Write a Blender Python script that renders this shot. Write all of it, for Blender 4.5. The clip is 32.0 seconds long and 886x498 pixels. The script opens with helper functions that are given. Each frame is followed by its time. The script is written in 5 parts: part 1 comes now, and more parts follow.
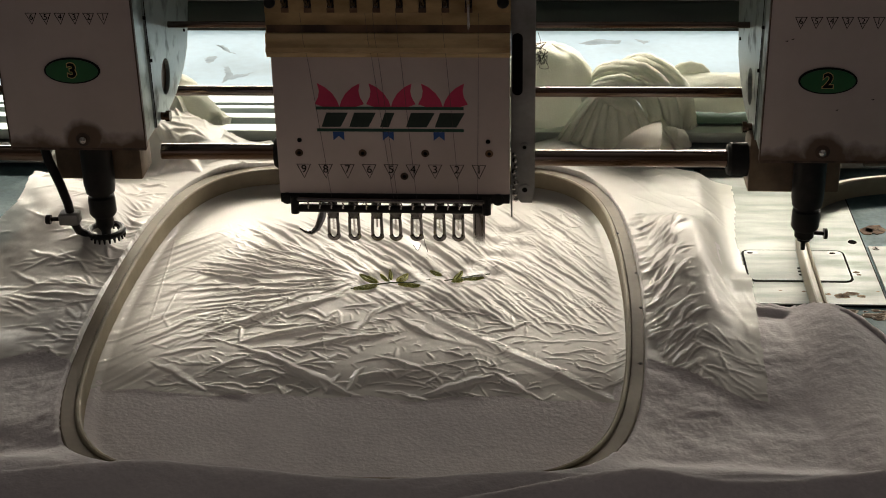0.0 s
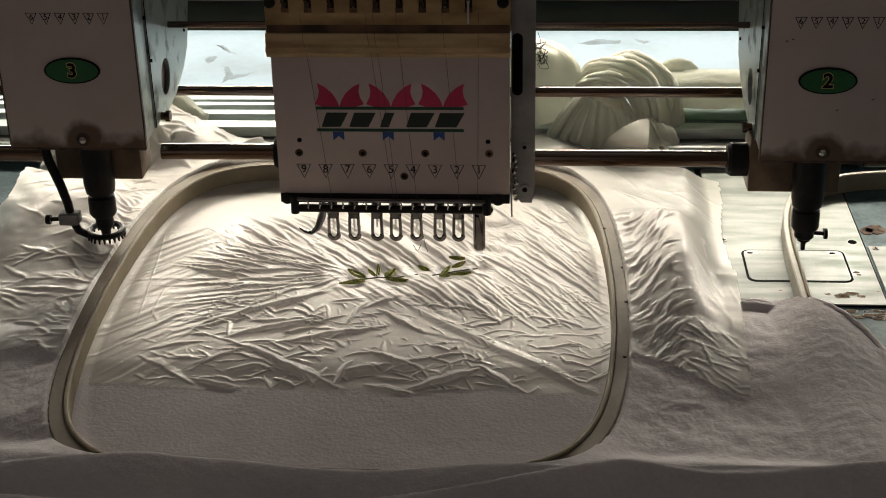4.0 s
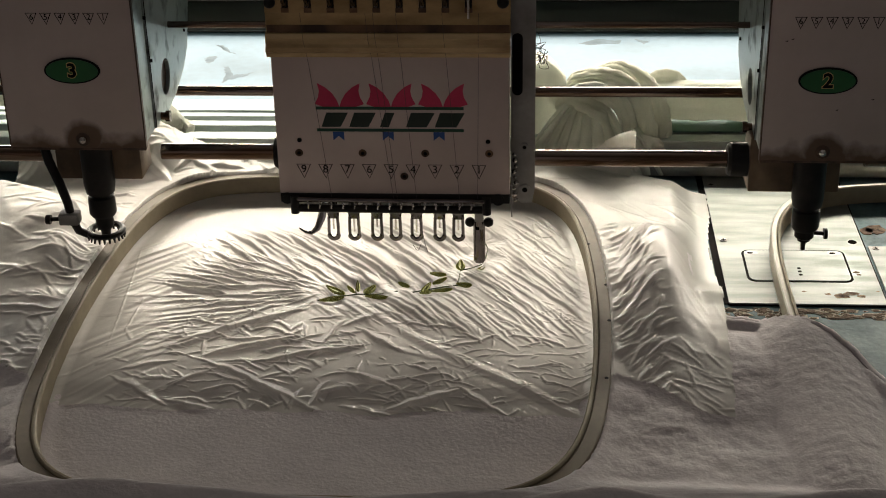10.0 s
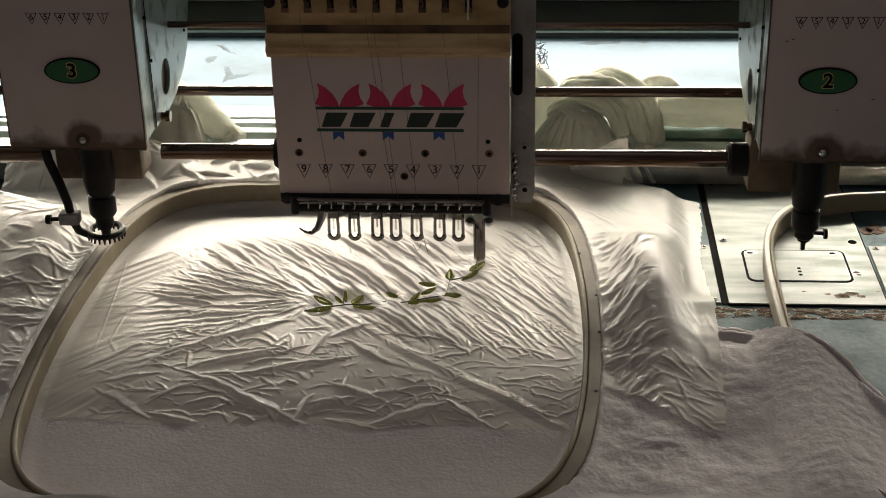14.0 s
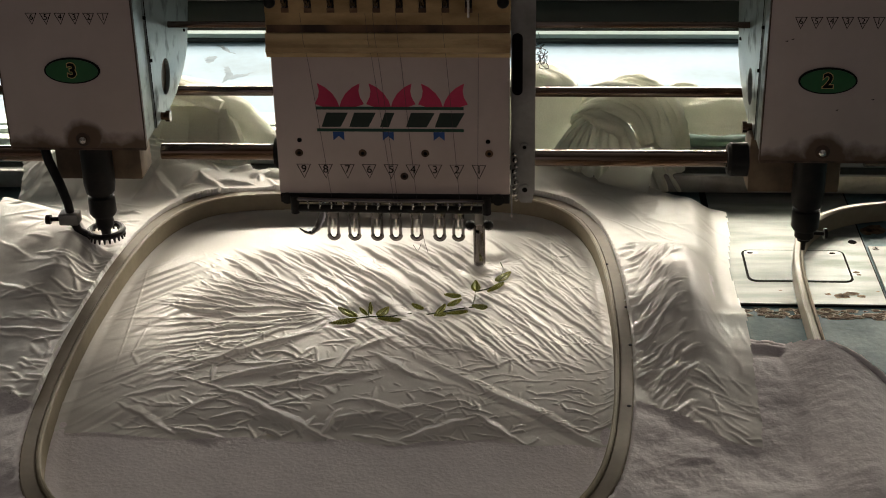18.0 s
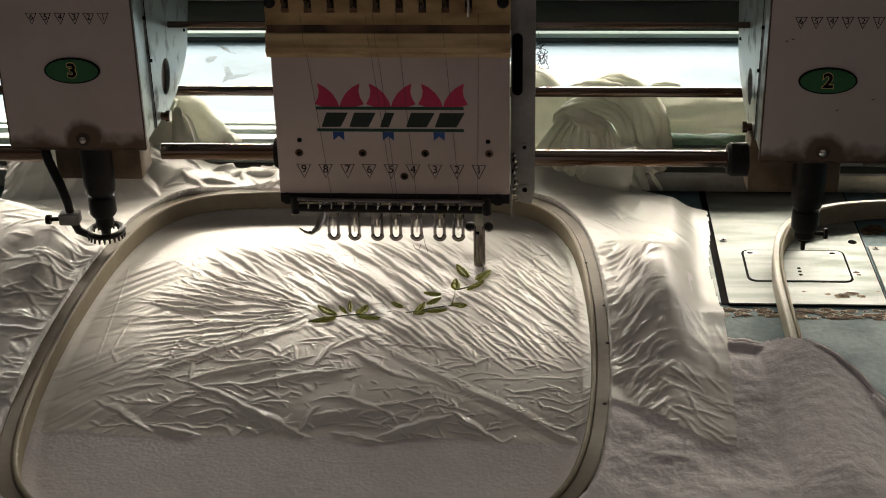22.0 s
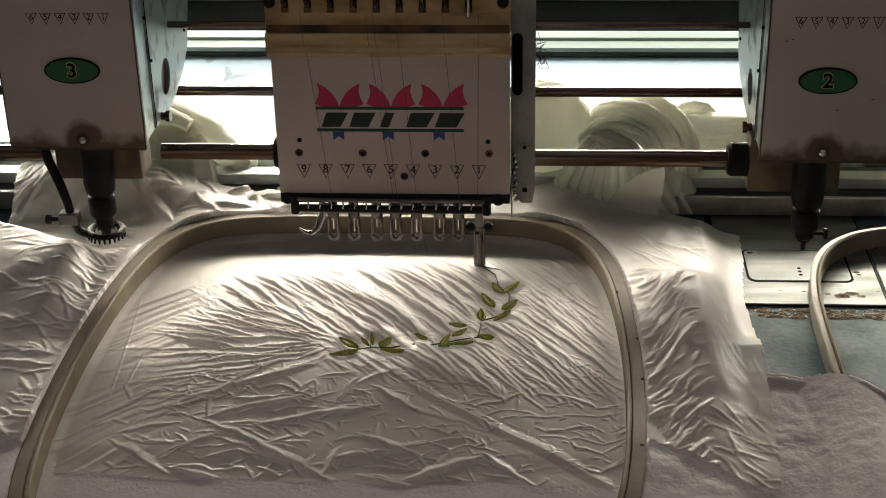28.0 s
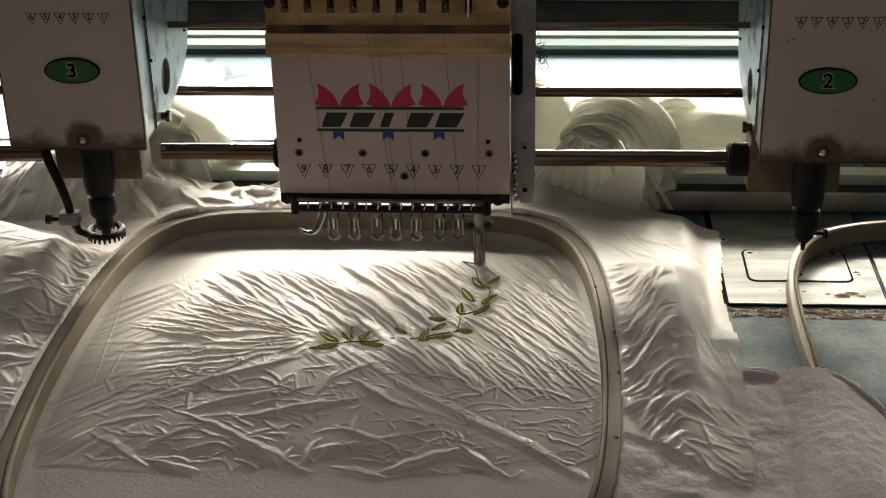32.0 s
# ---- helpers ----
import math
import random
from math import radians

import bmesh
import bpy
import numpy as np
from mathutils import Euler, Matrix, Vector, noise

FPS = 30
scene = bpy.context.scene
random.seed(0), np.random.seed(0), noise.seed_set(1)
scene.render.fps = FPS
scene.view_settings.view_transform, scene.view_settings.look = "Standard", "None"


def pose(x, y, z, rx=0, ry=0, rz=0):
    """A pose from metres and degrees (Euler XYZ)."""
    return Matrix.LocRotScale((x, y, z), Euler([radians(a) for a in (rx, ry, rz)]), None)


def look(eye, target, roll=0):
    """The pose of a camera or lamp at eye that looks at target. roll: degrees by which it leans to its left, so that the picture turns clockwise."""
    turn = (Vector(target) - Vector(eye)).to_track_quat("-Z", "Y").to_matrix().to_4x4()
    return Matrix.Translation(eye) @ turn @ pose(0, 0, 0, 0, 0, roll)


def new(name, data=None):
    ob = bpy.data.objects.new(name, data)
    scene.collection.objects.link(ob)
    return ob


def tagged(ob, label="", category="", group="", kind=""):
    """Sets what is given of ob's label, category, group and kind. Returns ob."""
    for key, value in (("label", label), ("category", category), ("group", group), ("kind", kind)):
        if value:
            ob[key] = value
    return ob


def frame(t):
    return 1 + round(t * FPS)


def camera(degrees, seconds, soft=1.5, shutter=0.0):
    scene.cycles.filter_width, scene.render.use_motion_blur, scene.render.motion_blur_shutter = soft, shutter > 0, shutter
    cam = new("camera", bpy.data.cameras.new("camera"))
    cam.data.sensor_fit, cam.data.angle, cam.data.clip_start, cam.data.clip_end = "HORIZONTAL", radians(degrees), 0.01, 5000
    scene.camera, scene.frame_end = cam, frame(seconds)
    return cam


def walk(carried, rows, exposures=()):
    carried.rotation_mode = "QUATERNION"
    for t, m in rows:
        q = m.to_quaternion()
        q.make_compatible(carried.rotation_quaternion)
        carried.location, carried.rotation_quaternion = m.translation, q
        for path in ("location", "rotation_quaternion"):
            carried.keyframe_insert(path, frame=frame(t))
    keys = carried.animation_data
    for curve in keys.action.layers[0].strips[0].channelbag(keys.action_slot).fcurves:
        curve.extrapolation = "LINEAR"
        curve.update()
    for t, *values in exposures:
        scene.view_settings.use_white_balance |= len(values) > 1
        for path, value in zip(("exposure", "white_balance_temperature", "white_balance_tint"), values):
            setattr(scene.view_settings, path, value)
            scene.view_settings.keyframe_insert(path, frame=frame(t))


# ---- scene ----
# camera: fixed in front of the machine. World origin: the stitch point on the needle plate; x along the machine, y away from the operator.
cam = camera(31.82, 32.0, soft=1.0, shutter=0.4)
EYE = Matrix(((0.998005, -0.009896, 0.062351, 0.034873), (0.060157, 0.448680, -0.891666, -0.800589),
              (-0.019152, 0.893638, 0.448380, 0.417046), (0, 0, 0, 1)))
walk(cam, [(0, EYE), (32, EYE)], [(0, -0.18), (6, -0.1), (9, -0.06), (12, 0.05), (17, 0.06), (19, 0.15), (25, 0.18), (28, 0.5), (32, 0.53)])

# ---------------------------------------------------------------- light
world = bpy.data.worlds.new("daylight")
scene.world = world
world.use_nodes = True
wn = world.node_tree
sky = wn.nodes.new("ShaderNodeTexSky")
sky.sky_type, sky.sun_disc, sky.sun_elevation, sky.sun_rotation = "NISHITA", False, radians(40), radians(150)
wn.nodes["Background"].inputs[1].default_value = 0.015
wn.links.new(sky.outputs[0], wn.nodes["Background"].inputs[0])

sun = new("sun", bpy.data.lights.new("sun", "SUN"))
sun.data.energy, sun.data.angle, sun.data.color = 0.5, radians(12), (1, 0.95, 0.88)
sun.matrix_world = look((0, 6, 5), (0, 0, 0))


def area_light(name, energy, eye, target, w, h, color, spread=180):
    ob = new(name, bpy.data.lights.new(name, "AREA"))
    ob.data.shape, ob.data.size, ob.data.size_y, ob.data.energy, ob.data.color = "RECTANGLE", w, h, energy, color
    ob.data.spread = radians(spread)
    ob.matrix_world = look(eye, target)
    return ob


area_light("window_daylight", 155, (0.0, 1.98, 0.95), (0.0, 0, 0.95), 4.6, 1.5, (1.0, 0.96, 0.86))
# warm front fill added in an unseen doorway behind the operator
area_light("front_fill", 2.15, (-0.6, -2.95, 0.6), (-0.6, 0, 0.6), 1.5, 2.8, (1.0, 0.74, 0.62))
# strip light added unseen under the machine beam, aimed forward and down at the cloth
area_light("added_strip_light", 1.75, (0.02, 0.245, 0.107), (0.02, -0.14, 0.0), 0.84, 0.018, (1.0, 0.91, 0.745), 105)

# ---------------------------------------------------------------- materials


def surf(name, col, col2=None, scale=30.0, rough=0.5, rough2=None, metal=0.0, bump=0.0, bscale=400.0, spec=0.5, stretch=(1, 1, 1), coat=0.0, sheen=0.0, fine=0.12, lo=0.4, hi=0.62):
    m = bpy.data.materials.new(name)
    m.use_nodes = True
    t = m.node_tree
    N, Lk = t.nodes, t.links
    b = N["Principled BSDF"]
    co = N.new("ShaderNodeTexCoord")
    mp = N.new("ShaderNodeMapping")
    mp.inputs["Scale"].default_value = stretch
    Lk.new(co.outputs["Object"], mp.inputs["Vector"])
    n1 = N.new("ShaderNodeTexNoise")
    n1.inputs["Scale"].default_value, n1.inputs["Detail"].default_value = scale, 6
    n2 = N.new("ShaderNodeTexNoise")
    n2.inputs["Scale"].default_value, n2.inputs["Detail"].default_value = bscale, 3
    Lk.new(mp.outputs[0], n1.inputs["Vector"])
    Lk.new(mp.outputs[0], n2.inputs["Vector"])
    ramp = N.new("ShaderNodeMapRange")
    ramp.inputs["From Min"].default_value, ramp.inputs["From Max"].default_value = lo, hi
    Lk.new(n1.outputs["Fac"], ramp.inputs["Value"])
    mix = N.new("ShaderNodeMix")
    mix.data_type = "RGBA"
    mix.inputs["A"].default_value = (*col, 1)
    mix.inputs["B"].default_value = (*(col2 or [c * 0.8 for c in col]), 1)
    Lk.new(ramp.outputs[0], mix.inputs["Factor"])
    hsv = N.new("ShaderNodeHueSaturation")
    vr = N.new("ShaderNodeMapRange")
    vr.inputs["To Min"].default_value, vr.inputs["To Max"].default_value = 1 - fine, 1 + fine
    Lk.new(n2.outputs["Fac"], vr.inputs["Value"])
    Lk.new(vr.outputs[0], hsv.inputs["Value"])
    Lk.new(mix.outputs["Result"], hsv.inputs["Color"])
    Lk.new(hsv.outputs[0], b.inputs["Base Color"])
    rr = N.new("ShaderNodeMapRange")
    rr.inputs["To Min"].default_value, rr.inputs["To Max"].default_value = rough, rough2 if rough2 is not None else min(1, rough + 0.15)
    Lk.new(ramp.outputs[0], rr.inputs["Value"])
    Lk.new(rr.outputs[0], b.inputs["Roughness"])
    b.inputs["Metallic"].default_value = metal
    b.inputs["Specular IOR Level"].default_value = spec
    b.inputs["Coat Weight"].default_value = coat
    b.inputs["Coat Roughness"].default_value = 0.12
    if sheen:
        b.inputs["Sheen Weight"].default_value = sheen
        b.inputs["Sheen Roughness"].default_value = 0.5
    if bump:
        bp = N.new("ShaderNodeBump")
        bp.inputs["Strength"].default_value, bp.inputs["Distance"].default_value = min(bump, 1), 0.001 if bump < 1 else 0.0025
        Lk.new(n2.outputs["Fac"], bp.inputs["Height"])
        Lk.new(bp.outputs[0], b.inputs["Normal"])
    return m


def film_material():
    """Thin milky plastic film: part clear, part glossy."""
    m = surf("milky_film", (0.87, 0.84, 0.795), (0.81, 0.78, 0.74), 40, 0.29, 0.38, bump=0.06, bscale=600, spec=0.55, fine=0.03)
    t = m.node_tree
    b, out = t.nodes["Principled BSDF"], t.nodes["Material Output"]
    clear = t.nodes.new("ShaderNodeBsdfTransparent")
    glow = t.nodes.new("ShaderNodeBsdfTranslucent")
    glow.inputs[0].default_value = (0.85, 0.84, 0.78, 1)
    a, c = t.nodes.new("ShaderNodeMixShader"), t.nodes.new("ShaderNodeMixShader")
    a.inputs[0].default_value, c.inputs[0].default_value = 0.30, 0.28
    t.links.new(b.outputs[0], a.inputs[1])
    t.links.new(glow.outputs[0], a.inputs[2])
    t.links.new(a.outputs[0], c.inputs[1])
    t.links.new(clear.outputs[0], c.inputs[2])
    t.links.new(c.outputs[0], out.inputs["Surface"])
    return m


def soft_cloth(name, col, col2, bump, bscale, sheen, share):
    """Looped or knitted cotton: soft, matt, some light coming through."""
    m = surf(name, col, col2, 25, 0.95, 1.0, bump=bump, bscale=bscale, spec=0.1, sheen=sheen, fine=0.16)
    t = m.node_tree
    b, out = t.nodes["Principled BSDF"], t.nodes["Material Output"]
    glow = t.nodes.new("ShaderNodeBsdfTranslucent")
    glow.inputs[0].default_value = (*col, 1)
    a = t.nodes.new("ShaderNodeMixShader")
    a.inputs[0].default_value = share
    t.links.new(b.outputs[0], a.inputs[1])
    t.links.new(glow.outputs[0], a.inputs[2])
    t.links.new(a.outputs[0], out.inputs["Surface"])
    return m


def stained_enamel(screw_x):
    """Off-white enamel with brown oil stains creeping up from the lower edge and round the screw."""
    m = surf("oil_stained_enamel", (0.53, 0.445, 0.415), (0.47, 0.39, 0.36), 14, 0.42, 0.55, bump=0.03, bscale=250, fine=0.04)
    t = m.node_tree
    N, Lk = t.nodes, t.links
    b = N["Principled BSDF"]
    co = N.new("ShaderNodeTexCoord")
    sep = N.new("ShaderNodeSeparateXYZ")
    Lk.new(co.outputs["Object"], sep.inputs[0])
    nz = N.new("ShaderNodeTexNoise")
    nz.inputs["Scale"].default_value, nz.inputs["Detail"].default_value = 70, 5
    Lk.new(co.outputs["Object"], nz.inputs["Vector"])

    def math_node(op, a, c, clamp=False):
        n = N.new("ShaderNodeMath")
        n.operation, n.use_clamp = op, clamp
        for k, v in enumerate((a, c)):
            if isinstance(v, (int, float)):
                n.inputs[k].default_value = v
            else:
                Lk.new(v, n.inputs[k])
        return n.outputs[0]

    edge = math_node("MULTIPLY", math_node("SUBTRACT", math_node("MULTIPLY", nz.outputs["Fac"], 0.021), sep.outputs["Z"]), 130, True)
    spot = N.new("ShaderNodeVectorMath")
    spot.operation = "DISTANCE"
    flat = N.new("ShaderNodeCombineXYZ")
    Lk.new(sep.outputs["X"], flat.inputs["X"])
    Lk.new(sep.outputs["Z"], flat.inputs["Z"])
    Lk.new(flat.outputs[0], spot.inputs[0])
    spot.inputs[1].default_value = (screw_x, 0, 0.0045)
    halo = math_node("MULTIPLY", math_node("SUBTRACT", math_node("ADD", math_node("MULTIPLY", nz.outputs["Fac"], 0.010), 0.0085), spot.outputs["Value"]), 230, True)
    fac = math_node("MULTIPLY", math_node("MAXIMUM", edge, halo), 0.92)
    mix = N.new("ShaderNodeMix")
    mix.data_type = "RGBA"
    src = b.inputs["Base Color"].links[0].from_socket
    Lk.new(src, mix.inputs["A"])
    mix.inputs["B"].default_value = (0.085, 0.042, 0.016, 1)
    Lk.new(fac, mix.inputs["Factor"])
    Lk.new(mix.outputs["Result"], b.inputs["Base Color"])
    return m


M = dict(
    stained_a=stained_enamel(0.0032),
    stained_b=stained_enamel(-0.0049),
    film=film_material(),
    terry=soft_cloth("white_terry", (0.67, 0.61, 0.63), (0.59, 0.535, 0.56), 0.4, 480, 0.7, 0.15),
    knit=soft_cloth("cream_knit", (0.80, 0.80, 0.715), (0.71, 0.71, 0.63), 0.6, 1100, 0.3, 0.32),
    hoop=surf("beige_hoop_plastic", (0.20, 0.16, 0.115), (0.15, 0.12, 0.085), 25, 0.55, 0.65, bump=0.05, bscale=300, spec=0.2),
    brass_pale=surf("yellowed_brass_ledge", (0.60, 0.44, 0.23), (0.34, 0.22, 0.10), 22, 0.4, 0.55, 0.3, bump=0.05, stretch=(1, 1, 5)),
    hoop_pale=surf("cream_hoop_plastic", (0.42, 0.38, 0.30), (0.35, 0.315, 0.25), 25, 0.4, 0.5, bump=0.05, bscale=300, spec=0.4),
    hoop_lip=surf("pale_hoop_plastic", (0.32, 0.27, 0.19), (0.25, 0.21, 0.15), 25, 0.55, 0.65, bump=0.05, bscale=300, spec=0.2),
    table=surf("blue_green_table_paint", (0.095, 0.155, 0.175), (0.065, 0.11, 0.125), 30, 0.55, 0.68, bump=0.25, bscale=320, spec=0.15, coat=0.0, fine=0.3),
    # sky glare on the table's rear part is put into this pale blue
    sheet=surf("worn_sheet_pale_with_glare", (0.46, 0.63, 0.74), (0.38, 0.49, 0.55), 12, 0.5, 0.62, bump=0.03, bscale=150, spec=0.3, fine=0.08, lo=0.52, hi=0.75),
    steel=surf("brushed_steel_plate", (0.19, 0.205, 0.195), (0.14, 0.155, 0.145), 18, 0.46, 0.6, 0.5, bump=0.06, bscale=500, stretch=(1, 6, 1)),
    chrome=surf("polished_steel", (0.72, 0.70, 0.68), (0.5, 0.46, 0.42), 60, 0.12, 0.25, 1.0, fine=0.05),
    rod=surf("oiled_steel_rod", (0.19, 0.16, 0.145), (0.11, 0.065, 0.04), 22, 0.08, 0.18, 1.0, stretch=(0.4, 4, 4), fine=0.1),
    gun=surf("dark_polished_steel", (0.17, 0.15, 0.148), (0.09, 0.08, 0.078), 60, 0.10, 0.22, 1.0, fine=0.08),
    alu=surf("aluminium_beam", (0.62, 0.67, 0.64), (0.50, 0.55, 0.52), 20, 0.38, 0.5, 0.5, stretch=(0.3, 3, 3)),
    alu_rear=surf("pale_green_anodised_beam", (0.46, 0.54, 0.49), (0.38, 0.45, 0.41), 20, 0.55, 0.7, 0.0, spec=0.2, stretch=(0.3, 3, 3)),
    # near-black aluminium: paints the shade in grooves and below the rear beam
    alu_shade=surf("shade_dark_aluminium", (0.045, 0.05, 0.046), (0.025, 0.028, 0.026), 20, 0.5, 0.65, 0.0, spec=0.2, stretch=(0.3, 3, 3)),
    smudge=surf("grey_scuff", (0.30, 0.37, 0.41), (0.42, 0.52, 0.58), 60, 0.6, 0.8, spec=0.2, lo=0.35, hi=0.7),
    beam_green=surf("dark_green_enamel", (0.008, 0.028, 0.022), (0.006, 0.018, 0.015), 12, 0.35, 0.5),
    # green that the shaded aluminium reflects, painted as a colour
    green_tint=surf("green_reflection_tint", (0.13, 0.25, 0.18), (0.10, 0.19, 0.14), 20, 0.35, 0.5, bump=0.05),
    cover=surf("off_white_enamel", (0.63, 0.52, 0.48), (0.56, 0.455, 0.42), 14, 0.42, 0.55, bump=0.03, bscale=250, fine=0.04),
    brass=surf("aged_brass_plate", (0.46, 0.32, 0.15), (0.26, 0.165, 0.07), 28, 0.38, 0.55, 0.45, bump=0.06, stretch=(1, 1, 2.5)),
    brass_dark=surf("tarnished_brass", (0.16, 0.085, 0.04), (0.04, 0.02, 0.012), 40, 0.45, 0.6, 0.3, bump=0.08),
    skirt=surf("brown_oiled_casting", (0.15, 0.10, 0.06), (0.08, 0.052, 0.032), 40, 0.4, 0.6, 0.35, bump=0.08),
    black=surf("black_oxide", (0.012, 0.011, 0.011), (0.022, 0.019, 0.017), 60, 0.38, 0.52, 0.0, bump=0.05, spec=0.15),
    rubber=surf("black_rubber", (0.012, 0.012, 0.012), (0.02, 0.019, 0.018), 60, 0.6, 0.75, spec=0.15),
    cast=surf("scuffed_galvanised_plate", (0.38, 0.43, 0.42), (0.10, 0.105, 0.10), 55, 0.36, 0.6, 0.55, bump=0.1, bscale=300, lo=0.54, hi=0.70),
    greybr=surf("grey_bracket_metal", (0.34, 0.33, 0.32), (0.22, 0.21, 0.20), 30, 0.42, 0.55, 0.6, bump=0.05),
    ink=surf("black_print", (0.010, 0.009, 0.009), rough=0.85, spec=0.05),
    red=surf("red_print", (0.58, 0.025, 0.095), (0.50, 0.02, 0.08), rough=0.45),
    green=surf("green_print", (0.006, 0.06, 0.035), rough=0.45),
    dark_green=surf("dark_green_print", (0.007, 0.022, 0.014), rough=0.45),
    badge=surf("green_badge_enamel", (0.005, 0.105, 0.026), (0.004, 0.085, 0.022), rough=0.3),
    gold=surf("gold_print", (0.75, 0.58, 0.20), rough=0.4),
    blue=surf("blue_print", (0.02, 0.08, 0.30), rough=0.45),
    grime=surf("burnt_grime", (0.09, 0.05, 0.03), (0.05, 0.03, 0.02), 120, 0.55, 0.7, bump=0.1),
    rust=surf("brown_rust", (0.15, 0.105, 0.07), (0.075, 0.05, 0.035), 260, 0.8, 0.95, bump=0.5, bscale=600, spec=0.2),
    rust_edge=surf("chalky_flaked_edge", (0.46, 0.42, 0.34), (0.32, 0.28, 0.22), 260, 0.8, 0.95, bump=0.4, bscale=600, spec=0.2),
    leaf=surf("olive_green_thread", (0.42, 0.42, 0.045), (0.30, 0.33, 0.038), 500, 0.4, 0.55, bump=0.5, bscale=1500, sheen=0.3, spec=0.5),
    stem=surf("dark_green_thread", (0.07, 0.10, 0.03), (0.05, 0.07, 0.02), 400, 0.5, 0.6, bump=0.6, bscale=1500),
    thread=surf("dark_sewing_thread", (0.07, 0.06, 0.06), rough=0.6),
    wall=surf("painted_wall", (0.10, 0.095, 0.095), (0.08, 0.075, 0.075), 2, 0.9, 0.95, bump=0.1),
    # grey chosen for how much light the unseen ceiling throws down
    ceiling=surf("bounce_grey_ceiling", (0.19, 0.18, 0.175), (0.16, 0.15, 0.145), 2, 0.9, 0.95, bump=0.1),
    floor=surf("grey_concrete_floor", (0.12, 0.11, 0.11), (0.09, 0.085, 0.085), 3, 0.7, 0.9, bump=0.2),
)

# ---------------------------------------------------------------- mesh helpers (millimetres in, metres out)
BASE = {}


def thing(name, x, y, z, label, category, group="", kind=""):
    ob = new(name)
    ob.empty_display_size = 0.02
    ob.matrix_world = pose(x / 1000, y / 1000, z / 1000)
    BASE[ob] = Vector((x, y, z))
    return tagged(ob, label, category, group, kind)


def finish(me, material, smooth=True):
    me.materials.append(material)
    if smooth:
        for p in me.polygons:
            p.use_smooth = True
        me.set_sharp_from_angle(angle=radians(38))


def part(name, bm, material, parent, label="", smooth=True):
    base = BASE[parent]
    bmesh.ops.recalc_face_normals(bm, faces=bm.faces)
    for v in bm.verts:
        v.co = (v.co - base) * 0.001
    me = bpy.data.meshes.new(name)
    bm.to_mesh(me)
    bm.free()
    finish(me, material, smooth)
    ob = new(name, me)
    ob.parent = parent
    BASE[ob] = base
    return tagged(ob, label)


def grid_part(name, co, faces, material, parent, label="", kind=""):
    base = np.array(BASE[parent])
    me = bpy.data.meshes.new(name)
    me.from_pydata(((co - base) * 0.001).tolist(), [], faces.tolist())
    me.materials.append(material)
    me.polygons.foreach_set("use_smooth", [True] * len(me.polygons))
    ob = new(name, me)
    ob.parent = parent
    BASE[ob] = BASE[parent]
    return tagged(ob, label, kind=kind)


def box(bm, x0, x1, y0, y1, z0, z1, bevel=0.0, seg=2):
    m = Matrix.LocRotScale(((x0 + x1) / 2, (y0 + y1) / 2, (z0 + z1) / 2), None, (x1 - x0, y1 - y0, z1 - z0))
    vs = bmesh.ops.create_cube(bm, size=1, matrix=m)["verts"]
    if bevel:
        es = {e for v in vs for e in v.link_edges}
        bmesh.ops.bevel(bm, geom=list(es), offset=bevel, segments=seg, profile=0.5, affect="EDGES")
    return bm


def cyl(bm, a, b, r, r2=None, seg=20):
    a, b = Vector(a), Vector(b)
    d = b - a
    m = Matrix.Translation((a + b) / 2) @ d.to_track_quat("Z", "Y").to_matrix().to_4x4()
    bmesh.ops.create_cone(bm, cap_ends=True, segments=seg, radius1=r, radius2=r if r2 is None else r2, depth=d.length, matrix=m)
    return bm


def lathe(bm, x, y, prof, seg=24):
    """Turned body about the upright through x, y; prof: (radius, z)."""
    rings = [[bm.verts.new((x + r * math.cos(2 * math.pi * i / seg), y + r * math.sin(2 * math.pi * i / seg), z)) for i in range(seg)] for r, z in prof]
    for p, q in zip(rings, rings[1:]):
        for i in range(seg):
            bm.faces.new((p[i], p[(i + 1) % seg], q[(i + 1) % seg], q[i]))
    bm.faces.new(rings[0])
    bm.faces.new(rings[-1][::-1])
    return bm


def sweep(bm, pts, radius, seg=10, flat=1.0, closed=False):
    """A tube along pts; radius a number or a list; flat squeezes it."""
    pts = [Vector(p) for p in pts]
    n = len(pts)
    rings = []
    up = Vector((0, 0, 1))
    for i, p in enumerate(pts):
        d = (pts[(i + 1) % n] - pts[i - 1]) if closed else (pts[min(i + 1, n - 1)] - pts[max(i - 1, 0)])
        d.normalize()
        s = d.cross(up)
        if s.length < 0.05:
            s = d.cross(Vector((0, 1, 0)))
        s.normalize()
        w = s.cross(d)
        r = radius if isinstance(radius, (int, float)) else radius[i]
        rings.append([bm.verts.new(p + r * (math.cos(2 * math.pi * k / seg) * s + flat * math.sin(2 * math.pi * k / seg) * w)) for k in range(seg)])
    pairs = list(zip(rings, rings[1:])) + ([(rings[-1], rings[0])] if closed else [])
    for a, b in pairs:
        for k in range(seg):
            bm.faces.new((a[k], a[(k + 1) % seg], b[(k + 1) % seg], b[k]))
    if not closed:
        bm.faces.new(rings[0])
        bm.faces.new(rings[-1][::-1])
    return bm


def plate(bm, outline, y0, y1):
    """Outline of (x, z) points, drawn out from y0 to y1."""
    a = [bm.verts.new((x, y0, z)) for x, z in outline]
    b = [bm.verts.new((x, y1, z)) for x, z in outline]
    bm.faces.new(a)
    bm.faces.new(b[::-1])
    for i in range(len(a)):
        j = (i + 1) % len(a)
        bm.faces.new((a[i], b[i], b[j], a[j]))
    return bm


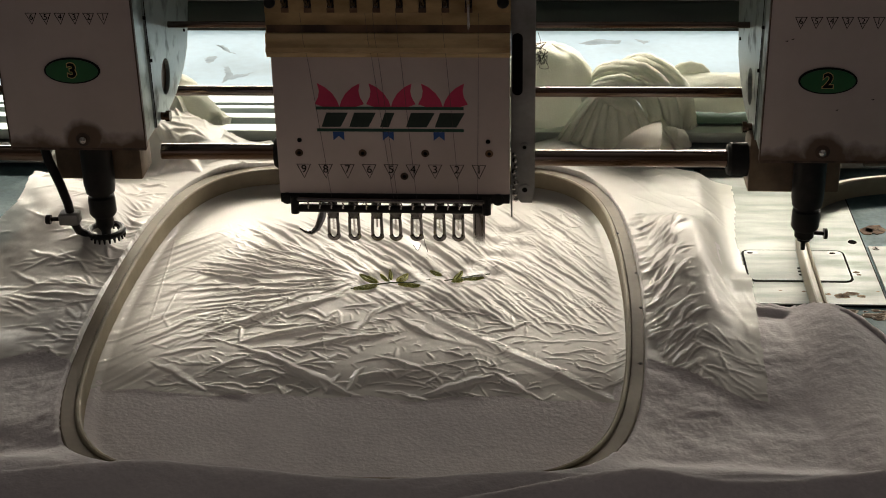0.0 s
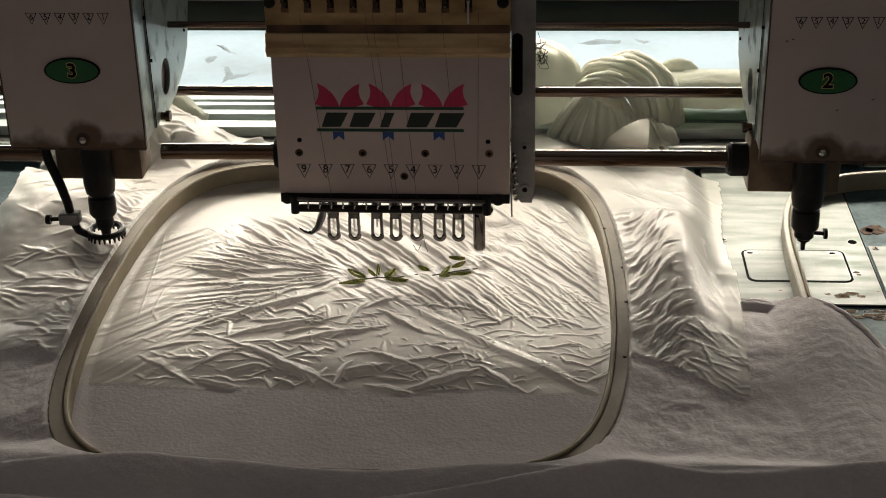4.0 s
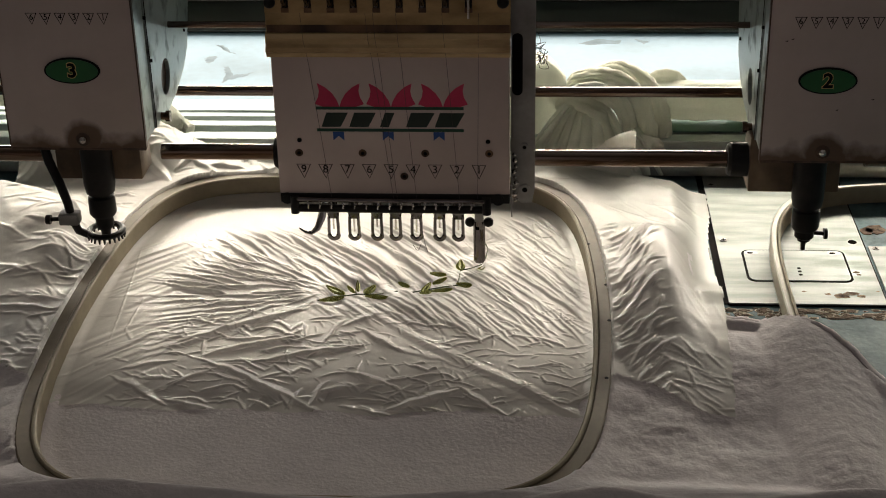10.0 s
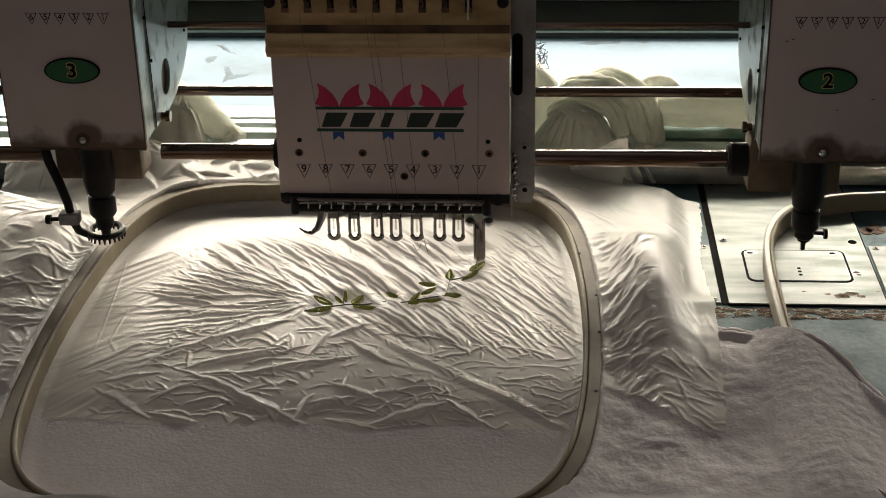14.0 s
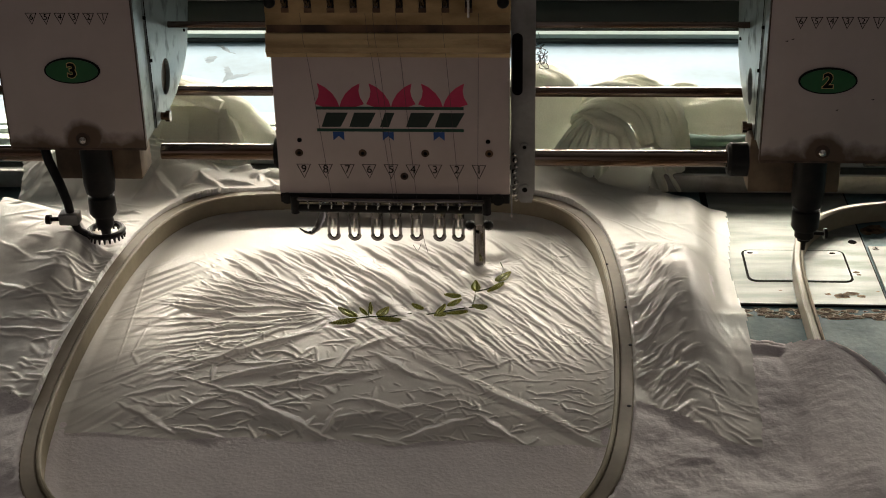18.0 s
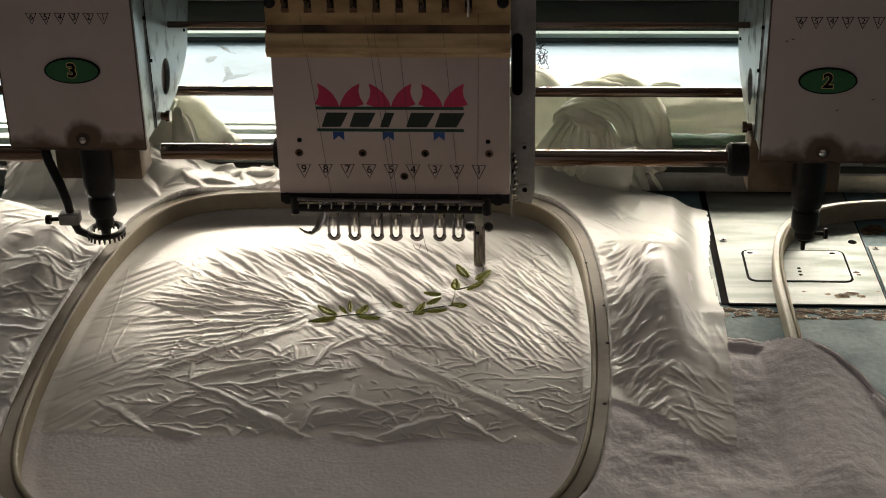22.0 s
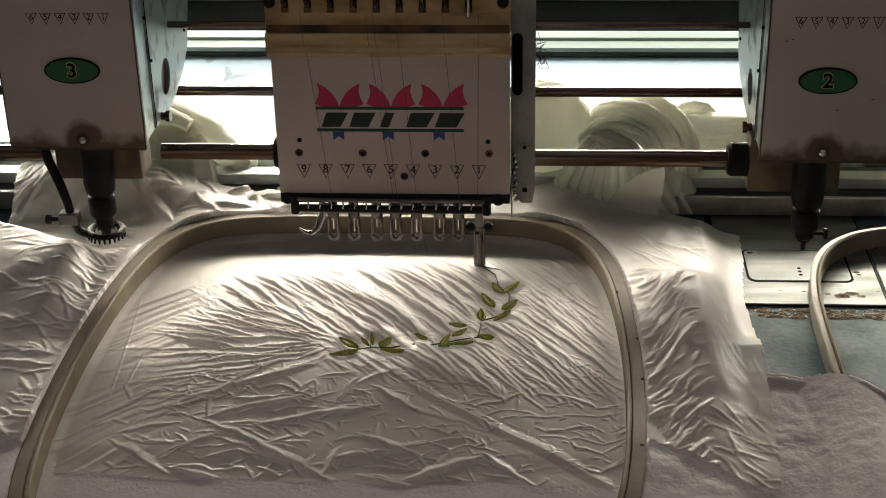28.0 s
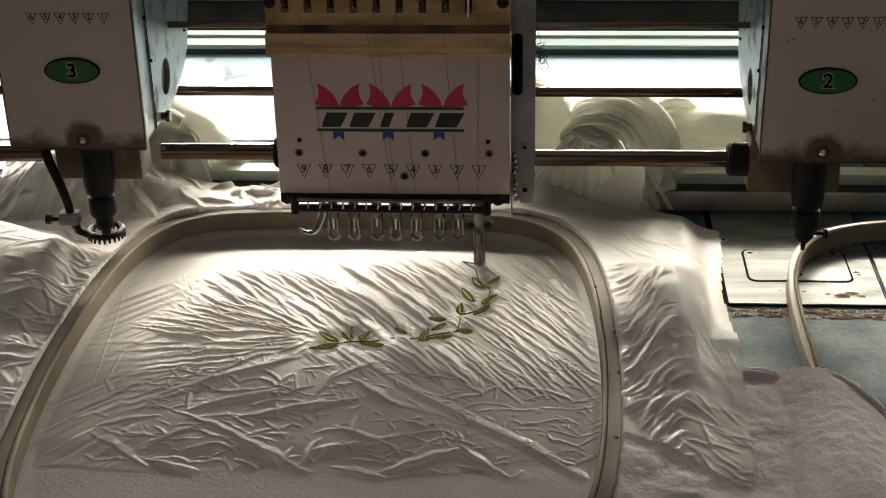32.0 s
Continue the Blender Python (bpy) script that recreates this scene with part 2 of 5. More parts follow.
def slab(bm, outline, z0, z1):
    """Outline of (x, y) points, drawn out from z0 to z1."""
    a = [bm.verts.new((x, y, z0)) for x, y in outline]
    b = [bm.verts.new((x, y, z1)) for x, y in outline]
    bm.faces.new(a[::-1])
    bm.faces.new(b)
    for i in range(len(a)):
        j = (i + 1) % len(a)
        bm.faces.new((a[i], a[j], b[j], b[i]))
    return bm


def rounded(x0, x1, y0, y1, r, n=6):
    pts = []
    for cx, cy, a0 in ((x1 - r, y1 - r, 0), (x0 + r, y1 - r, 90), (x0 + r, y0 + r, 180), (x1 - r, y0 + r, 270)):
        for i in range(n + 1):
            a = radians(a0 + 90 * i / n)
            pts.append((cx + r * math.cos(a), cy + r * math.sin(a)))
    return pts


def written(name, text, size, x, y, z, material, parent, label="", bold=0.0):
    """Letters standing upright, facing the operator, centred on x, z (mm)."""
    cu = bpy.data.curves.new(name, "FONT")
    cu.body, cu.size, cu.align_x, cu.align_y, cu.extrude = text, size, "CENTER", "CENTER", 0.08
    cu.offset = bold
    tmp = bpy.data.objects.new("letters", cu)
    me = bpy.data.meshes.new_from_object(tmp)
    bpy.data.objects.remove(tmp)
    base = BASE[parent]
    me.transform(Matrix.Scale(0.001, 4) @ Matrix.Translation(Vector((x, y, z)) - base) @ pose(0, 0, 0, 90))
    me.materials.clear()
    me.materials.append(material)
    ob = new(name, me)
    ob.parent = parent
    BASE[ob] = base
    return tagged(ob, label)


def tri_ring(bm, x, y, z, w, h, t):
    """Line triangle pointing down, its top edge centred on x, z."""
    o = [(x - w, z), (x + w, z), (x, z - h)]
    i = [(x - w + 2 * t, z - t), (x + w - 2 * t, z - t), (x, z - h + 2.2 * t)]
    a = [bm.verts.new((p[0], y, p[1])) for p in o]
    b = [bm.verts.new((p[0], y, p[1])) for p in i]
    for k in range(3):
        bm.faces.new((a[k], a[(k + 1) % 3], b[(k + 1) % 3], b[k]))
    bmesh.ops.solidify(bm, geom=bm.faces[:], thickness=0.1)
    return bm


def smooth_path(pts, n=8):
    out = []
    P = [Vector(p) for p in pts]
    for i in range(len(P) - 1):
        a, b, c, d = P[max(i - 1, 0)], P[i], P[i + 1], P[min(i + 2, len(P) - 1)]
        for k in range(n):
            t = k / n
            out.append(0.5 * ((2 * b) + (c - a) * t + (2 * a - 5 * b + 4 * c - d) * t * t + (3 * b - a - 3 * c + d) * t ** 3))
    out.append(P[-1])
    return out


# value noise on numpy arrays
def vnoise(x, y, seed=0):
    xi, yi = np.floor(x).astype(np.int64), np.floor(y).astype(np.int64)
    fx, fy = x - xi, y - yi
    fx, fy = fx * fx * (3 - 2 * fx), fy * fy * (3 - 2 * fy)

    def hsh(a, b):
        h = (a * 374761393 + b * 668265263 + seed * 974711) & 0x7FFFFFFF
        h = ((h ^ (h >> 13)) * 1274126177) & 0x7FFFFFFF
        return ((h ^ (h >> 16)) & 0xFFFF) / 65535.0

    a, b, c, d = hsh(xi, yi), hsh(xi + 1, yi), hsh(xi, yi + 1), hsh(xi + 1, yi + 1)
    return (a * (1 - fx) + b * fx) * (1 - fy) + (c * (1 - fx) + d * fx) * fy


def ridge(n, p=1.5):
    return (1 - np.abs(2 * n - 1)) ** p


def step(a, b, v):
    t = np.clip((v - a) / (b - a), 0, 1)
    return t * t * (3 - 2 * t)

# ---------------------------------------------------------------- the room: unseen shell added to hold and bounce the light
def flat_structure(name, outline_boxes, material, label):
    bm = bmesh.new()
    for b in outline_boxes:
        box(bm, *b)
    for v in bm.verts:
        v.co *= 0.001
    me = bpy.data.meshes.new(name)
    bmesh.ops.recalc_face_normals(bm, faces=bm.faces)
    bm.to_mesh(me)
    bm.free()
    finish(me, material, False)
    return tagged(new(name, me), label, name.split("_")[0], kind="structure")


flat_structure("floor", [(-4000, 4000, -3200, 2200, -950, -850)], M["floor"], "grey concrete workshop floor under the machine")
flat_structure("ceiling", [(-4000, 4000, -3200, 2200, 2400, 2500)], M["ceiling"], "unseen plain workshop ceiling, its grey set for bounced light")
flat_structure("wall_left", [(-4100, -4000, -3200, 2200, -850, 2400)], M["wall"], "unseen plain workshop side wall, coloured dark to limit bounce")
flat_structure("wall_right", [(4000, 4100, -3200, 2200, -850, 2400)], M["wall"], "unseen plain workshop side wall, coloured dark to limit bounce")
flat_structure("wall_front", [(-4000, -1400, -3200, -3000, -850, 2400), (200, 4000, -3200, -3000, -850, 2400), (-1400, 200, -3200, -3000, 2100, 2400)], M["wall"], "unseen workshop wall with a doorway added for the front fill")
flat_structure("wall_back", [(-4000, -2300, 2000, 2200, -850, 2400), (2300, 4000, 2000, 2200, -850, 2400), (-2300, 2300, 2000, 2200, -850, 195), (-2300, 2300, 2000, 2200, 1705, 2400)], M["wall"], "workshop wall with a wide bright window")
flat_structure("ground", [(-60000, 60000, -60000, 60000, -1000, -960)], M["floor"], "grey yard outside the workshop")

# ---------------------------------------------------------------- machine table
table = thing("machine_table", 0, 200, 0, "long blue-green painted embroidery machine table with worn steel plates", "table")
bm = bmesh.new()
box(bm, -900, 139.0, -420, 195, -30, -0.8)
box(bm, 139.0, 900, -420, 195, -30, -0.8)
part("table_top", bm, M["table"], table, "scuffed blue-green paint", False)
# rear of the table, coloured paler to carry the window's glare
part("rear_sheet", box(bmesh.new(), -900, 900, 195.5, 700, -30, -0.6), M["sheet"], table, "stained glossy rear sheet, sky glare put into its pale blue", False)
for x in (-850, 850):
    for y in (-380, 640):
        part("leg", box(bmesh.new(), x - 30, x + 30, y - 30, y + 30, -850, -30, 3), M["greybr"], table)


# scuffs on the rear sheet
SCUFFS = ([(-234, 365), (-231, 370), (-225, 369), (-226, 357), (-230, 354)],
          [(-215, 347), (-210, 344), (-205, 326), (-198, 330), (-189, 333), (-196, 323), (-206, 317), (-210, 310), (-211, 329)],
          [(-231, 398), (-225, 396), (-216, 381), (-212, 376), (-219, 380), (-226, 391)],
          [(63, 402), (81, 413), (99, 410), (97, 403), (76, 400)],
          [(109, 413), (122, 410), (117, 402)])
for ring in SCUFFS:
    fine = []
    for (ax, ay), (bx, by) in zip(ring, ring[1:] + ring[:1]):
        fine += [(ax + (bx - ax) * k / 5 + 0.8 * math.sin(9.1 * k + ax), ay + (by - ay) * k / 5 + 1.2 * math.sin(5.3 * k + by)) for k in range(5)]
    part("scuff", slab(bmesh.new(), fine, -0.7, -0.52), M["smudge"], table, "grey scuff mark", False)


def cross_screw(name, x, y, z, parent, r=2.6):
    bm = bmesh.new()
    cyl(bm, (x, y, z - 1), (x, y, z + 0.5), r, r * 0.85, 16)
    s = part(name, bm, M["greybr"], parent)
    bm = bmesh.new()
    box(bm, x - r * 0.6, x + r * 0.6, y - 0.35, y + 0.35, z + 0.5, z + 0.62)
    box(bm, x - 0.35, x + 0.35, y - r * 0.6, y + r * 0.6, z + 0.5, z + 0.6)
    part("cross_slot", bm, M["ink"], s)


def stitch_plate(dx):
    """The steel needle plate with its small hatch, as beside the stitch point of the cord head at x = 183."""
    t = thing("needle_plate", 183 + dx, 50, 0, "worn brushed steel needle plate with a screwed hatch", "needle plate", "needle plates")
    X = lambda v: v + dx
    part("slot", box(bmesh.new(), X(136.0), X(139.6), -35, 150, -0.7, -0.2), M["ink"], t, "dark gap beside the plate", False)
    bm = slab(bmesh.new(), rounded(X(140), X(226.5), -35.5, 149, 1.5, 3), -0.7, 0.6)
    body = part("plate", bm, M["steel"], t, smooth=False)
    part("plate_edge", slab(bmesh.new(), rounded(X(139.3), X(227.5), -36.6, 150, 1.8, 3), -0.75, -0.1), M["ink"], t, "dark joint round the plate", False)
    part("hatch_joint", slab(bmesh.new(), rounded(X(153.2), X(213.2), -10.0, 30.6, 5, 5), 0.5, 0.66), M["ink"], t, "", False)
    hatch = part("hatch", slab(bmesh.new(), rounded(X(154.6), X(211.9), -8.4, 29.4, 4.2, 5), 0.5, 1.0), M["steel"], t, "bright oblong hatch cover", False)
    for x, y in ((159, 26), (207, 26.5)):
        part("hatch_notch", slab(bmesh.new(), rounded(X(x - 4), X(x + 4), y - 2.2, y + 2.2, 2, 4), 0.9, 1.06), M["greybr"], hatch, "", False)
        part("notch_shadow", slab(bmesh.new(), rounded(X(x - 2.6), X(x + 1), y - 1.4, y + 0.6, 0.9, 3), 1.0, 1.12), M["ink"], hatch, "", False)
    for y in (-1.5, 2.5, 6.5):
        part("needle_hole", cyl(bmesh.new(), (X(184), y, 0.9), (X(184), y, 1.08), 1.2, None, 14), M["ink"], hatch)
    for x, y in ((144.5, 123), (144.5, 43), (221, 123)):
        cross_screw("screw", X(x), y, 0.6, t)
    part("oil_hole", cyl(bmesh.new(), (X(220.5), 42, 0.5), (X(220.5), 42, 0.72), 2.6, None, 18), M["ink"], t)
    rng = random.Random(4)
    for x, y, r in ((203, -26, 5), (209, -23, 4), (214, -26, 3), (196, -24, 2), (216, 3, 2.2), (217, 0, 1.6), (170, -20, 1.1), (183, -21, 1.2), (224, -20, 1)):
        pts = [(X(x + r * (0.7 + 0.5 * rng.random()) * math.cos(a)), y + 0.6 * r * (0.7 + 0.5 * rng.random()) * math.sin(a)) for a in [k * 0.5236 for k in range(12)]]
        part("rust_spot", slab(bmesh.new(), pts, 0.55, 0.66), M["rust"], t, "", False)
    for x0, x1, sx in ((119, 135.5, (123, 132)), (229, 268, (233, 262))):
        p = part("side_plate", slab(bmesh.new(), rounded(X(x0), X(x1), -34.5, 37.5, 1, 3), -0.7, 0.3), M["steel"], t, "dull grey side plate", False)
        for y in (-31, 34):
            cross_screw("side_screw", X(sx[0 if x0 > 200 else 1]), y, 0.3, p, 2.2)
    return t


stitch_plate(0)
stitch_plate(-400)
# flaked paint along the plates' front edge
flakes = thing("rust_patches", 180, -43, 0, "flaked brown rust patches along the table's paint", "rust patches", kind="stuff")
rng = random.Random(7)
brown, pale = bmesh.new(), bmesh.new()
for k in range(190):
    x, y, r = 118 + 150 * rng.random(), -44.5 + rng.uniform(-5.2, 5.2), rng.uniform(0.6, 3.2)
    ring = [(1.5 * r * rng.uniform(0.6, 1.1) * math.cos(a), 0.75 * r * rng.uniform(0.6, 1.1) * math.sin(a)) for a in [i * 0.5712 for i in range(11)]]
    slab(pale, [(x + 1.12 * a + 0.25, y + 1.12 * b + 0.2) for a, b in ring], -0.85, -0.66 + 0.001 * k)
    slab(brown, [(x + 0.74 * a, y + 0.68 * b) for a, b in ring], -0.85, -0.5 + 0.001 * k)
part("flaked_edge", pale, M["rust_edge"], flakes, "chalky edges of flaked paint", False)
part("rust_flake", brown, M["rust"], flakes, smooth=False)
for x, y, r in ((238, 62, 7), (232, 60, 5)):
    pts = [(x + r * rng.uniform(0.7, 1.1) * math.cos(a), y + r * rng.uniform(0.7, 1.1) * math.sin(a)) for a in [i * 0.5236 for i in range(12)]]
    part("bare_patch", slab(bmesh.new(), pts, -0.85, -0.5), M["rust"], flakes, smooth=False)

# ---------------------------------------------------------------- beam and rods
beam = thing("machine_beam", 0, 200, 107, "dark green painted cross beam that carries the sewing heads", "machine beam")
part("beam_body", box(bmesh.new(), -900, 900, 135, 330, 118, 420, 3), M["beam_green"], beam)
part("beam_lip", box(bmesh.new(), -900, 900, 128, 134.8, 102.5, 122, 1.5), M["beam_green"], beam, "dark green lower lip")
part("beam_rail", box(bmesh.new(), -900, 900, 122, 127.8, 124, 138, 1.5), M["greybr"], beam, "grey steel guide rail")
part("front_rail", box(bmesh.new(), 20, 112, 55, 62, 145.5, 151, 1), M["brass_dark"], beam, "rusty brown strip")


def rod(name, x0, x1, y, z, r, label):
    t = thing(name, (x0 + x1) / 2, y, z, label, "rod", "machine rods")
    part("shaft", cyl(bmesh.new(), (x0, y, z), (x1, y, z), r, None, 28), M["rod"], t)
    return t


right_rod = rod("drive_shaft", 20, 150, 10, 67.8, 4.6, "polished steel drive shaft with brown oil stains")
left_rod = rod("drive_shaft", -182, -104, 10, 70.4, 4.6, "polished steel drive shaft with brown oil stains")
rod("drive_shaft", 215, 420, 10, 68.6, 4.6, "polished steel drive shaft with brown oil stains")
rod("drive_shaft", -420, -250, 10, 68.6, 4.6, "polished steel drive shaft with brown oil stains")
for t, x0, x1, zc in ((right_rod, 141, 150.2, 67.8), (left_rod, -114.5, -105, 70.4)):
    bm = cyl(bmesh.new(), (x0, 10, zc), (x1, 10, zc), 9.6, None, 28)
    cyl(bm, (x0 - 2, 10, zc), (x0, 10, zc), 8.2, 9.6, 28)
    part("collar", bm, M["rubber"], t, "black rubber collar")
rod("guide_rod", -600, 600, 104, 71.6, 3.1, "thin steel guide rod with rusty streaks")
rod("thread_rod", -182, -106, 50, 133, 1.9, "thin steel rod under the beam")
rod("thread_rod", 18, 152, 50, 133, 1.9, "thin steel rod under the beam")

# ---------------------------------------------------------------- cord heads at both sides


def number_row(t, x0, dx, z, y, digits, parent, w=4.0, h=9.0, size=7.0, line=0.45):
    for i, d in enumerate(digits):
        part("number_triangle", tri_ring(bmesh.new(), x0 + dx * i, y, z, w, h, line), M["ink"], parent, "", False)
        written("number", d, size, x0 + dx * i, y - 0.05, z - 0.36 * h, M["ink"], parent)


def cord_head(number, xl, xr, zb, xbadge, zbadge, xn, xtri, dtri, ztri, side):
    """Sheet-metal cord head. side: +1 if its right flank is seen, -1 for its left."""
    t = thing("cord_head", (xl + xr) / 2, 0, zb, "off-white cord embroidery head with green badge %s and brown grime" % number, "embroidery head", "cord heads")
    zt = 320
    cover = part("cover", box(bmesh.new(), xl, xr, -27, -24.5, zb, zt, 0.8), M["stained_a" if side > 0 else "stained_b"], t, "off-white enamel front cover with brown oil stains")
    part("cover_edge", box(bmesh.new(), xl - 0.15, xr + 0.15, -27.2, -24.2, zb - 0.9, zb + 0.5, 0.3), M["grime"], t, "brown worn lower edge")
    for xe in (xl - 0.1, xr + 0.1):
        part("cover_seam", box(bmesh.new(), xe - 0.35, xe + 0.35, -27.1, -24.3, zb, zt), M["grime"], t, "", False)
    part("body", box(bmesh.new(), xl + 1.0, xr - 1.0, -24.4, 0, zb + 0.5, zt, 1), M["cast"], t, "pale galvanised casing")
    # flank plate with a round hole, cut away below towards the back
    for xs, sgn in ((xr - 1.6, 1), (xl + 1.6, -1)):
        prof = [(0.3, zb + 1), (14, zb + 1), (30, zb - 1), (55, zb + 2), (78, zb + 9), (92, zb + 18), (104, zb + 42), (114, zb + 90), (114, zt), (0.3, zt)]
        bm = bmesh.new()
        n = 28
        hy, hz, hr = 33, zb + 20, 10.5
        hole = [(hy + hr * math.cos(2 * math.pi * k / n), hz + hr * math.sin(2 * math.pi * k / n)) for k in range(n)]
        for xx in (xs - 1.2, xs + 1.2):
            a = [bm.verts.new((xx, p[0], p[1])) for p in prof]
            b = [bm.verts.new((xx, p[0], p[1])) for p in hole]
            ea = [bm.edges.new((a[i], a[(i + 1) % len(a)])) for i in range(len(a))]
            eb = [bm.edges.new((b[i], b[(i + 1) % n])) for i in range(n)]
            bmesh.ops.triangle_fill(bm, use_beauty=True, edges=ea + eb)
        bm.verts.ensure_lookup_table()
        m = len(prof)
        off = m + n
        for i in range(m):
            bm.faces.new((bm.verts[i], bm.verts[(i + 1) % m], bm.verts[off + (i + 1) % m], bm.verts[off + i]))
        for i in range(n):
            bm.faces.new((bm.verts[m + i], bm.verts[m + (i + 1) % n], bm.verts[off + m + (i + 1) % n], bm.verts[off + m + i]))
        fl = part("flank_plate", bm, M["cast"], t, "scuffed galvanised flank plate with a round hole", False)
        part("flank_seam", box(bmesh.new(), xs + sgn * 1.2, xs + sgn * 1.5, 1, 1.8, zb + 1, zt), M["ink"], fl, "", False)
        part("hole_liner", cyl(bmesh.new(), (xs - sgn * 8, hy, hz), (xs - sgn * 1.3, hy, hz), hr + 1, None, 28), M["brass_dark"], fl, "dark brown inner bushing")
        bm = cyl(bmesh.new(), (xs, 14, zb + 3), (xs + sgn * 4, 14, zb + 3), 2.2, None, 16)
        cyl(bm, (xs + sgn * 4, 14, zb + 3), (xs + sgn * 6.5, 14, zb + 3), 3.2, None, 20)
        part("thumb_screw", bm, M["rod"], fl, "bright knurled thumb screw")
        for y, z in ((-0.5, zb + 66), (4, zb + 40), (86, zb + 30)):
            part("rivet", cyl(bmesh.new(), (xs, y, z), (xs + sgn * 2.0, y, z), 1.0, None, 10), M["ink"], fl)
    # badge
    def oval(rx, rz, y0, y1, mat, parent, name, label=""):
        bm = plate(bmesh.new(), [(xbadge + rx * math.cos(a), zbadge + rz * math.sin(a)) for a in [k * math.pi / 24 for k in range(48)]], y0, y1)
        return part(name, bm, mat, parent, label)
    bd = oval(15.2, 7.3, -28.0, -26.9, M["ink"], t, "badge", "oval green number badge with a black rim")
    oval(14.2, 6.5, -28.3, -27.9, M["badge"], bd, "badge_face")
    written("badge_number_edge", number, 11.0, xbadge, -28.36, zbadge, M["gold"], bd, "", 0.66)
    written("badge_number", number, 11.0, xbadge, -28.56, zbadge, M["ink"], bd, "", 0.34)
    number_row(t, xtri, dtri, ztri, -27.06, "654321", t, 3.2, 6.6, 4.6, 0.32)
    # lower screw in a burnt halo
    xs, zs = xbadge + 0.9, zb + 5.5
    part("screw_recess", cyl(bmesh.new(), (xs, -27.5, zs), (xs, -26.8, zs), 3.6, 4.2, 20), M["grime"], t, "burnt brown screw recess")
    bm = bmesh.new()
    bmesh.ops.create_uvsphere(bm, u_segments=18, v_segments=12, radius=2.3, matrix=Matrix.Translation((xs, -27.6, zs)))
    part("cap_screw", bm, M["chrome"], t, "domed bright screw")
    # skirt casting under the cover
    sk = bmesh.new()
    x0, x1 = (xr - 61, xr - 11.5) if side > 0 else (xl - 1.5, xl + 49)
    box(sk, x0, x1, 1, 24, zb - 31, zb + 2, 1.2)
    part("skirt", sk, M["skirt"], t, "brown oily lower casting")
    # needle sleeve
    top = zb + 3
    z0 = zb - 88
    sl = lathe(bmesh.new(), xn, -2, [(9.0, top), (9.0, 56 + z0), (8.2, 51 + z0), (5.8, 50 + z0), (5.8, 48 + z0)])
    part("sleeve", sl, M["black"], t, "black needle sleeve")
    nut = lathe(bmesh.new(), xn, -2, [(5.0, 49 + z0), (7.5, 48 + z0), (7.8, 46 + z0), (7.8, 38 + z0), (6.6, 36 + z0), (5.0, 35.5 + z0), (5.0, 33 + z0)])
    part("collet_nut", nut, M["black"], t, "black ribbed collet nut")
    return t, z0


h3, z3 = cord_head("3", -256, -181, 87.5, -216.2, 133, -217.2, -234.6, 7.72, 165.0, 1)
h2, z2 = cord_head("2", 151.8, 227, 82.5, 183.6, 128.5, 183.5, 167.2, 7.85, 163.0, -1)

for x in (173.5, 193, 212.5):
    o = [(x - 3, 179), (x + 3, 179), (x + 3, 174.4), (x, 176.6), (x - 3, 174.4)]
    part("logo_pennant", plate(bmesh.new(), o, -27.15, -26.9), M["blue"], h2, "dark blue printed pennant", False)
for x, z in ((160, 150), (163, 151), (207, 118), (189, 112)):
    part("paint_chip", plate(bmesh.new(), [(x, z), (x + 1.6, z + 0.5), (x + 1.2, z - 0.4)], -27.08, -26.9), M["ink"], h2, "", False)
# toothed ring foot and bent arm on head 3
bm = bmesh.new()
cx, cy, cz = -217, -2, 25.5
ring = [(cx + 9.6 * math.cos(a), cy + 9.6 * math.sin(a), cz) for a in [k * math.pi / 24 for k in range(48)]]
sweep(bm, ring, 1.9, 8, 0.9, True)
for k in range(22):
    a = 2 * math.pi * k / 22
    cyl(bm, (cx + 10 * math.cos(a), cy + 10 * math.sin(a), cz - 0.5), (cx + 10.6 * math.cos(a), cy + 10.6 * math.sin(a), cz - 4.0), 1.0, 0.5, 6)
part("toothed_foot", bm, M["black"], h3, "black toothed ring foot")
part("foot_core", lathe(bmesh.new(), cx, cy, [(4.6, 35), (5.2, 33), (5.2, 29), (3, 26), (2.2, 20)]), M["black"], h3)
bm = sweep(bmesh.new(), [(-246, -6, 86), (-243, -8, 72), (-238, -9, 58), (-235, -9, 46), (-234, -9, 36), (-231, -8, 28), (-226, -6, 24.5)], [2.6, 2.8, 2.8, 2.6, 2.4, 2.4, 2.2], 10)
arm = part("bent_arm", bm, M["black"], h3, "black bent foot arm")
part("arm_clamp", box(bmesh.new(), -240.5, -229, -13.5, -5, 33.5, 40.5, 1), M["greybr"], arm, "grey clamp block")
bm = cyl(bmesh.new(), (-247, -10, 36), (-240, -10, 36.5), 1.3, None, 10)
cyl(bm, (-248.5, -10, 36), (-245.8, -10, 36), 2.8, None, 14)
part("clamp_screw", bm, M["black"], arm)
# nozzle and thumb screw on head 2
bm = lathe(bmesh.new(), 183.5, -2, [(5.0, 32), (5.4, 30), (5.4, 26), (4.0, 25), (3.6, 23.5), (1.6, 23), (1.2, 17.5)])
noz = part("nozzle", bm, M["black"], h2, "black cord nozzle")
bm = cyl(bmesh.new(), (188, -2, 28), (195, -2, 27.6), 1.2, None, 10)
cyl(bm, (194.4, -2, 27.6), (196.2, -2, 27.6), 3.2, None, 16)
part("nozzle_screw", bm, M["black"], noz)

# hidden housing made up for the added strip light
lamp = thing("added_strip", 40, 250, 118, "slim added light strip, hidden under the machine beam", "lamp")
